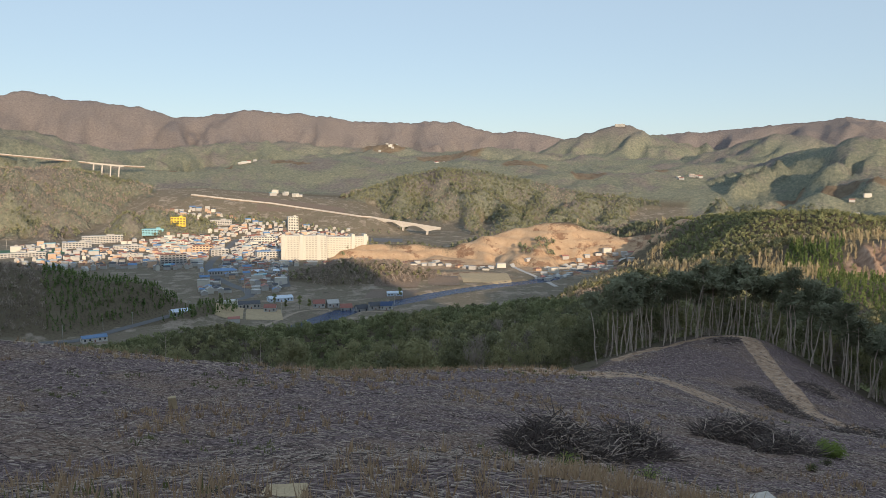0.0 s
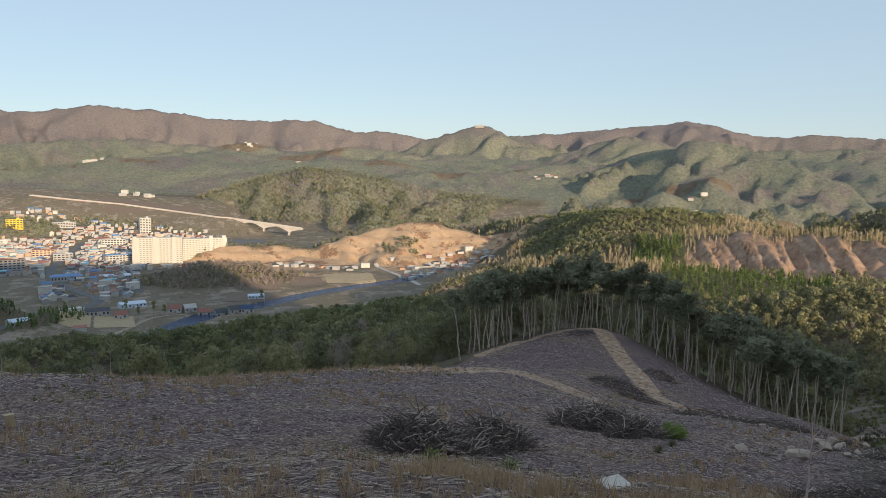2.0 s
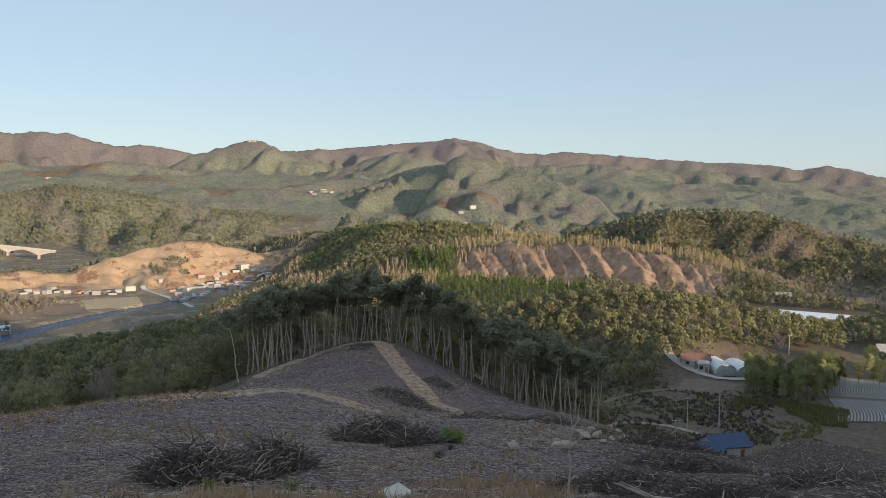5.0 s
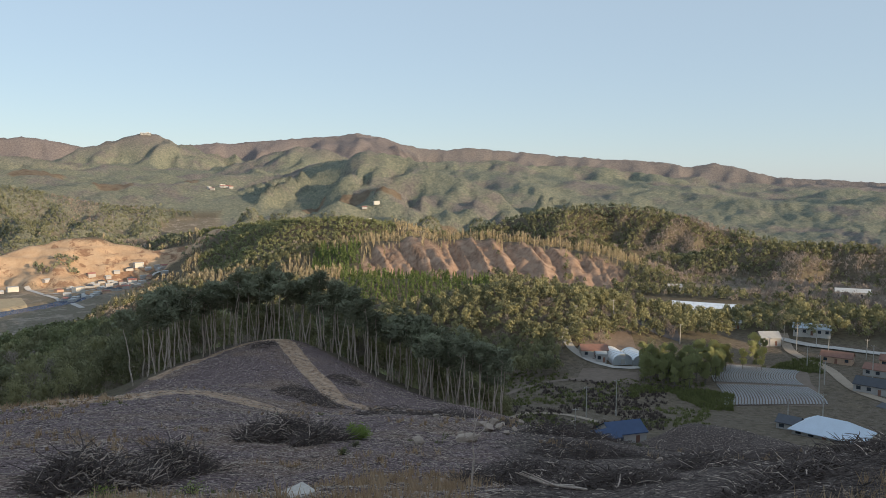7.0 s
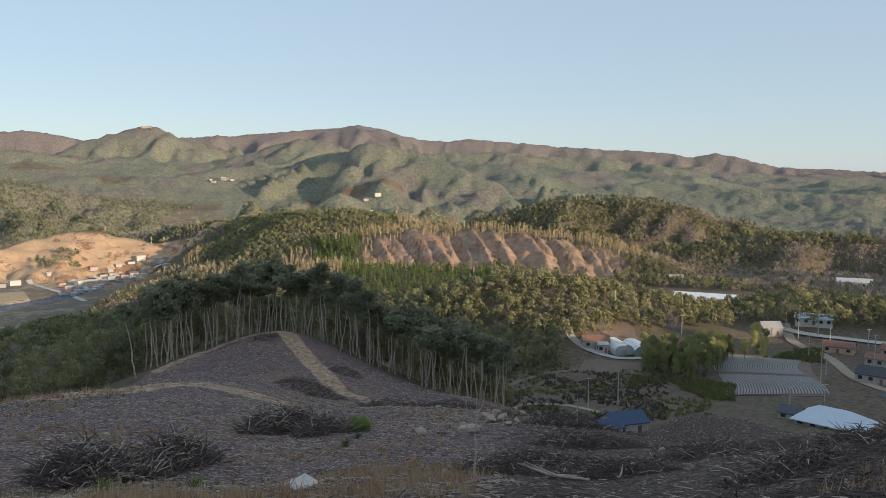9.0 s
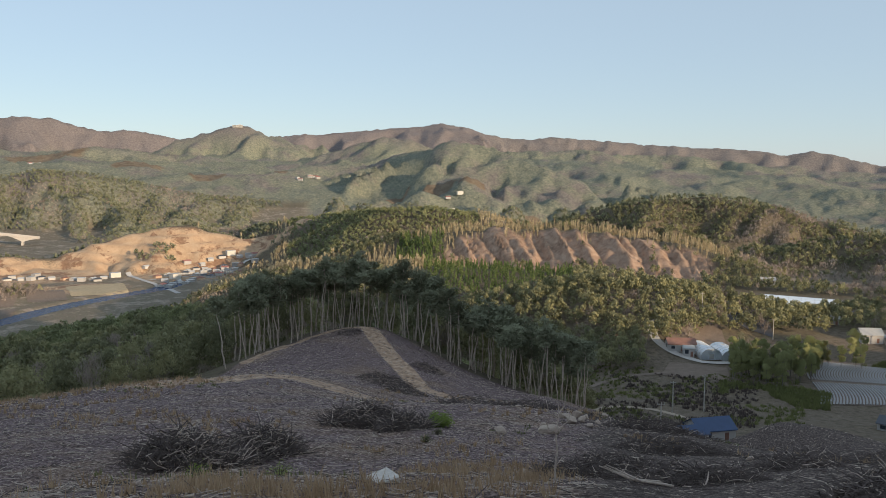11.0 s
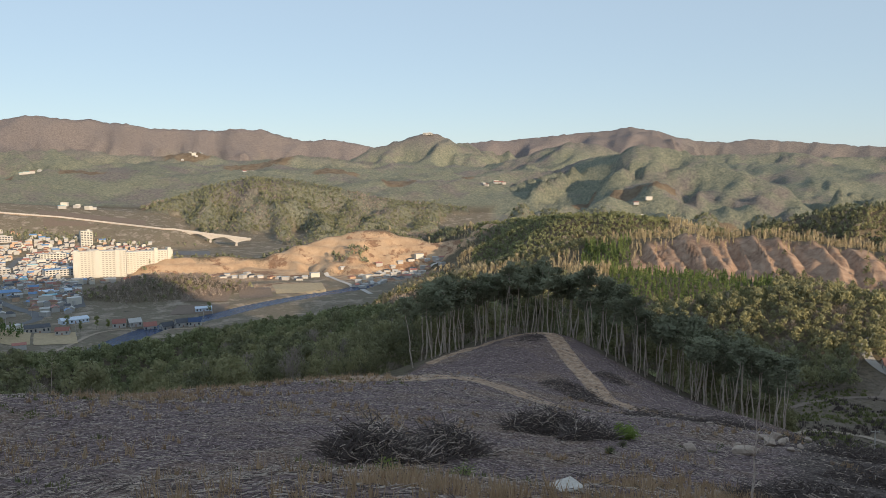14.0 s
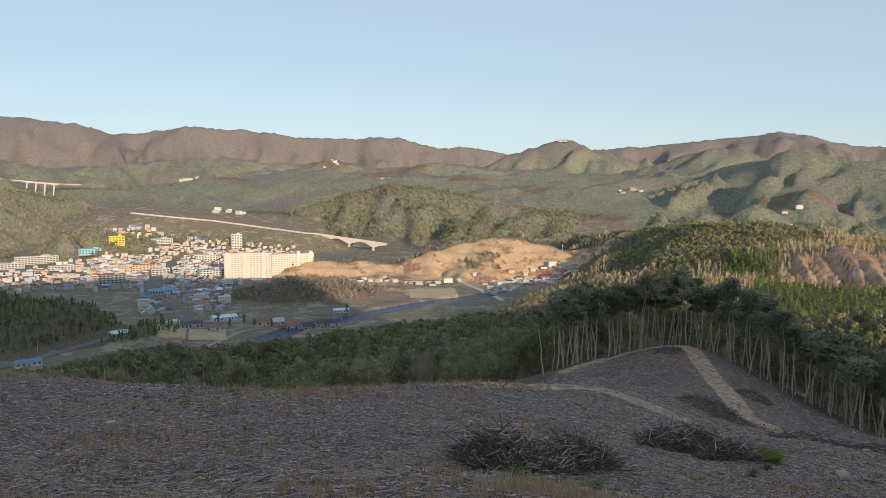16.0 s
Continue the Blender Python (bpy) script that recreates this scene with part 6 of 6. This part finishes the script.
stand(house(12, 8, 3.5, 1.5, WHITE, PALE, "white shed beside the bare slopes", name="shed"), 50.2, 575, 6)
stand(house(17, 12, 2.2, 3.0, GREYW, TARP, "low house under a pale blue sheeted roof", "hip", over=0.9), 60.8, 234, -18)
stand(house(6, 5, 2.2, 1.6, WHITE, DARKROOF, "small white shed with dark roof", name="shed"), 58.2, 240, -18)
stand(house(7, 5, 2.6, 1.2, WHITE, TARP, "small white shed with pale roof", name="shed"), 66.0, 330, -10)


def tunnel(w, ln, h, label):
    """A film greenhouse: arched skin, end walls, hoops and a door."""
    root = tagged(new("greenhouse"), label, "greenhouse", "film greenhouses")
    n = 12
    arc = [(-w / 2 * math.cos(math.pi * k / n), 1.2 + (h - 1.2) * math.sin(math.pi * k / n)) for k in range(n + 1)]
    arc = [(-w / 2, -0.3)] + arc + [(w / 2, -0.3)]
    bm = bmesh.new()
    a = [bm.verts.new((x, -ln / 2, z)) for x, z in arc]
    b = [bm.verts.new((x, ln / 2, z)) for x, z in arc]
    for k in range(len(arc) - 1):
        bm.faces.new((a[k], a[k + 1], b[k + 1], b[k]))
    part("cover", bm, FILM, root)
    for y in (-ln / 2, ln / 2):
        bm = bmesh.new()
        bm.faces.new([bm.verts.new((x, y, z)) for x, z in arc])
        bmesh.ops.solidify(bm, geom=bm.faces[:], thickness=0.05)
        part("end_wall", bm, FILM, root)
    for i in range(7):
        y = -ln / 2 + ln * i / 6
        bm = bmesh.new()
        rod(bm, [(x * 1.01, y, z + 0.03) for x, z in arc], [0.05] * len(arc), 4)
        part("hoop", bm, POLEM, root)
    part("door", cube(-0.9, -ln / 2 - 0.08, 0, 0.9, -ln / 2 + 0.02, 2.1), GREYW, root)
    return root


stand(tunnel(8.2, 15, 4.2, "white film greenhouse with arched roof"), 46.35, 326, 22)
stand(tunnel(8.2, 15, 4.0, "white film greenhouse with arched roof"), 47.75, 329, 22)
for i in range(3):
    stand(tunnel(9, 42, 3.4, "long white film greenhouse on the far plots"), 52.5, 478 + 11 * i, 84)


def utility_pole(az, d, tall, arms=1):
    root = tagged(new("utility_pole"), "grey concrete utility pole with crossarm", "utility pole", "utility poles of the valley")
    bm = bmesh.new()
    rod(bm, [(0, 0, -1), (0, 0, tall * 0.5), (0, 0, tall)], [0.2, 0.17, 0.12], 8)
    part("pole", bm, POLEM, root)
    for k in range(arms):
        z = tall - 0.4 - 0.8 * k
        part("crossarm", cube(-0.9, -0.06, z - 0.06, 0.9, 0.06, z + 0.06), POLEM, root)
        for x in (-0.8, 0, 0.8):
            bm = bmesh.new()
            rod(bm, [(x, 0, z), (x, 0, z + 0.3)], [0.06, 0.04], 6)
            part("insulator", bm, WHITE, root)
    return stand(root, az, d, 20)


for az, d, t in ((43.5, 184, 9), (44.3, 226, 9), (46.45, 232, 11), (43.4, 350, 11), (46.1, 366, 11), (59.9, 300, 14), (60.2, 316, 9), (58.4, 378, 12), (59.6, 384, 11), (58.05, 258, 8), (60.2, 262, 9), (50.8, 360, 9), (63.0, 338, 13), (52.0, 424, 10), (60.35, 366, 10), (62.6, 372, 9), (66, 350, 12), (59.1, 345, 9),
                 (-26.5, 668, 11), (-24.0, 690, 10), (-22.1, 705, 11), (-18.3, 745, 11), (-16.0, 800, 11), (-8.4, 730, 10), (-11.9, 725, 10), (-3.0, 800, 10), (-3.6, 770, 10), (-14.5, 850, 10), (-29.5, 1440, 16), (-27.0, 1436, 16), (-25.6, 1432, 16), (-31.0, 1442, 16)):
    utility_pole(az, d, t)

# the mulched field: one ridge of film after another
FILMRIDGE = plain_mat("grey_mulch_film", (0.30, 0.29, 0.29), 0.45, 0.15, 0.8, 0.2)
plot("field", "brown soil of the mulched field", [(53.4, 266), (60.7, 284), (58.7, 342), (53.4, 338)], BROWNPLOT, lift=0.12, n=14)
field_thing = tagged(new("mulched_rows"), "rows of grey plastic mulch on a ploughed field", "crop rows")
for i in range(34):
    u = (i + 0.5) / 34
    bm = bmesh.new()
    prev = None
    for k in range(19):
        v = k / 18
        az = 53.6 + u * 6.7 * (1 - 0.26 * v) + 0.42 * math.sin(v * 6.0 + 0.6) - 0.9 * v * (1 - v)
        d = 268 + 17 * u * (1 - v) + 68 * v
        x, y = map(float, polar(az, d))
        z = float(land(x, y)) + 0.15
        px_, py_ = math.cos(radians(az)), -math.sin(radians(az))
        row = [bm.verts.new((x + px_ * w, y + py_ * w, z + q)) for w, q in ((-0.3, 0), (-0.18, 0.26), (0.18, 0.26), (0.3, 0))]
        if prev and abs(v - 0.5) > 0.03:
            for q in range(3):
                bm.faces.new((prev[q], prev[q + 1], row[q + 1], row[q]))
        prev = row
    bmesh.ops.recalc_face_normals(bm, faces=bm.faces)
    part("ridge", bm, FILMRIDGE, field_thing)

# ---------------------------------------------------------------- trees and bushes of the valley floor
def leaf_tree(tall, wide, material, label, n=1500, bark=GREYBARK, low=0.18, hang=False):
    root = tagged(new("tree"), label, "tree")
    bm, bl = bmesh.new(), bmesh.new()
    rod(bm, [(0, 0, -0.4), (0.1, 0.05, tall * 0.4), (0, 0.1, tall * 0.9)], [0.2, 0.13, 0.03], 6)
    ends = []
    for _ in range(16):
        h = rnd.uniform(low, 0.8) * tall
        a = rnd.uniform(0, 6.283)
        ln = wide * rnd.uniform(0.25, 0.5)
        e = Vector((math.cos(a) * ln, math.sin(a) * ln, h + tall * rnd.uniform(0.08, 0.22)))
        rod(bm, [(0.05, 0.05, h), e * 0.5 + Vector((0, 0, h * 0.5)), e], [0.07, 0.045, 0.015], 4)
        ends.append(e)
    ends.append(Vector((0, 0, tall * 0.92)))
    for _ in range(n):
        e = rnd.choice(ends)
        s = rnd.uniform(0.3, 1.05)
        c = Vector((e.x * s, e.y * s, e.z)) + Vector((rnd.gauss(0, 0.10), rnd.gauss(0, 0.10), rnd.gauss(0, 0.09))) * wide
        u = Vector((rnd.gauss(0, 1), rnd.gauss(0, 1), rnd.gauss(0, 1) + (3.0 if hang else 0.0))).normalized() * (rnd.uniform(0.25, 0.5) if hang else rnd.uniform(0.10, 0.22))
        w = u.orthogonal() * (0.2 if hang else 0.6)
        bl.faces.new((bl.verts.new(c - u), bl.verts.new(c + w), bl.verts.new(c + u), bl.verts.new(c - w)))
    part("trunk", bm, bark, root)
    part("crown", bl, material, root)
    return root


WILLOW = leaf_mat("willow_leaves", (0.28, 0.29, 0.13), (0.50, 0.50, 0.24))
willows = [leaf_tree(t, t * 0.34, WILLOW, "slim tree with pale yellow-green spring leaves", 1500, hang=True) for t in (11, 13.5, 9.5)]
seen = set()
for i in range(96):
    k = rnd.randrange(3)
    az = rnd.uniform(48.2, 54.0) if i < 80 else rnd.uniform(53.0, 57.0)
    d = rnd.uniform(280, 322) + max(0, az - 51) * 9
    x, y, z = ground_at(az, d)
    m = pose(x, y, z, 0, 0, rnd.uniform(0, 360))
    if k in seen:
        ob = copy_thing(willows[k], m)
        s = rnd.uniform(0.6, 1.05)
        ob.scale = (s, s, s)
    else:
        seen.add(k)
        willows[k].matrix_basis = m
    tagged(willows[k], group="trees beside the farm")
big_pine = leaf_tree(13, 9, PINE, "broad dark pine beside the white house", 2600, BARK, 0.3)
stand(big_pine, 57.6, 390)
stand(leaf_tree(9, 7, PINE, "dark pine beside the greenhouses", 1500, BARK, 0.2), 48.6, 332)
for az, d in ((-16.2, 792), (-9.9, 742), (-3.2, 806), (-11.6, 742), (-10.6, 745), (-12.4, 760)):
    ob = copy_thing(willows[rnd.randrange(3)], pose(*ground_at(az, d), 0, 0, rnd.uniform(0, 360)))
    tagged(ob, "young green tree beside the river lane", group="trees along the river")
for lab, mt, n, a0, a1, d0, d1, tall, blades in (("rough green scrub on the valley floor", HERB, 1500, 38, 53, 195, 300, 0.8, 16), ("dark brushy scrub on the valley floor", TWIG, 1700, 36, 50, 165, 290, 0.9, 14), ("green scrub below the trees", HERB, 900, 47.5, 54.5, 262, 286, 1.1, 18), ("brushy green bank beside the field", HERB, 600, 54, 60, 336, 362, 1.3, 16)):
    az, d = nrg.uniform(a0, a1, n), nrg.uniform(d0, d1, n)
    x, y = polar(az, d)
    ok = fbm(x / 16, y / 16 + (3 if mt is TWIG else 0), 3) > -0.02
    x, y = x[ok], y[ok]
    grass_mesh("scrub", lab, list(zip(x, y, land(x, y), nrg.uniform(0.6, 1.3, len(x)))), tall, blades, mt, 0.9)
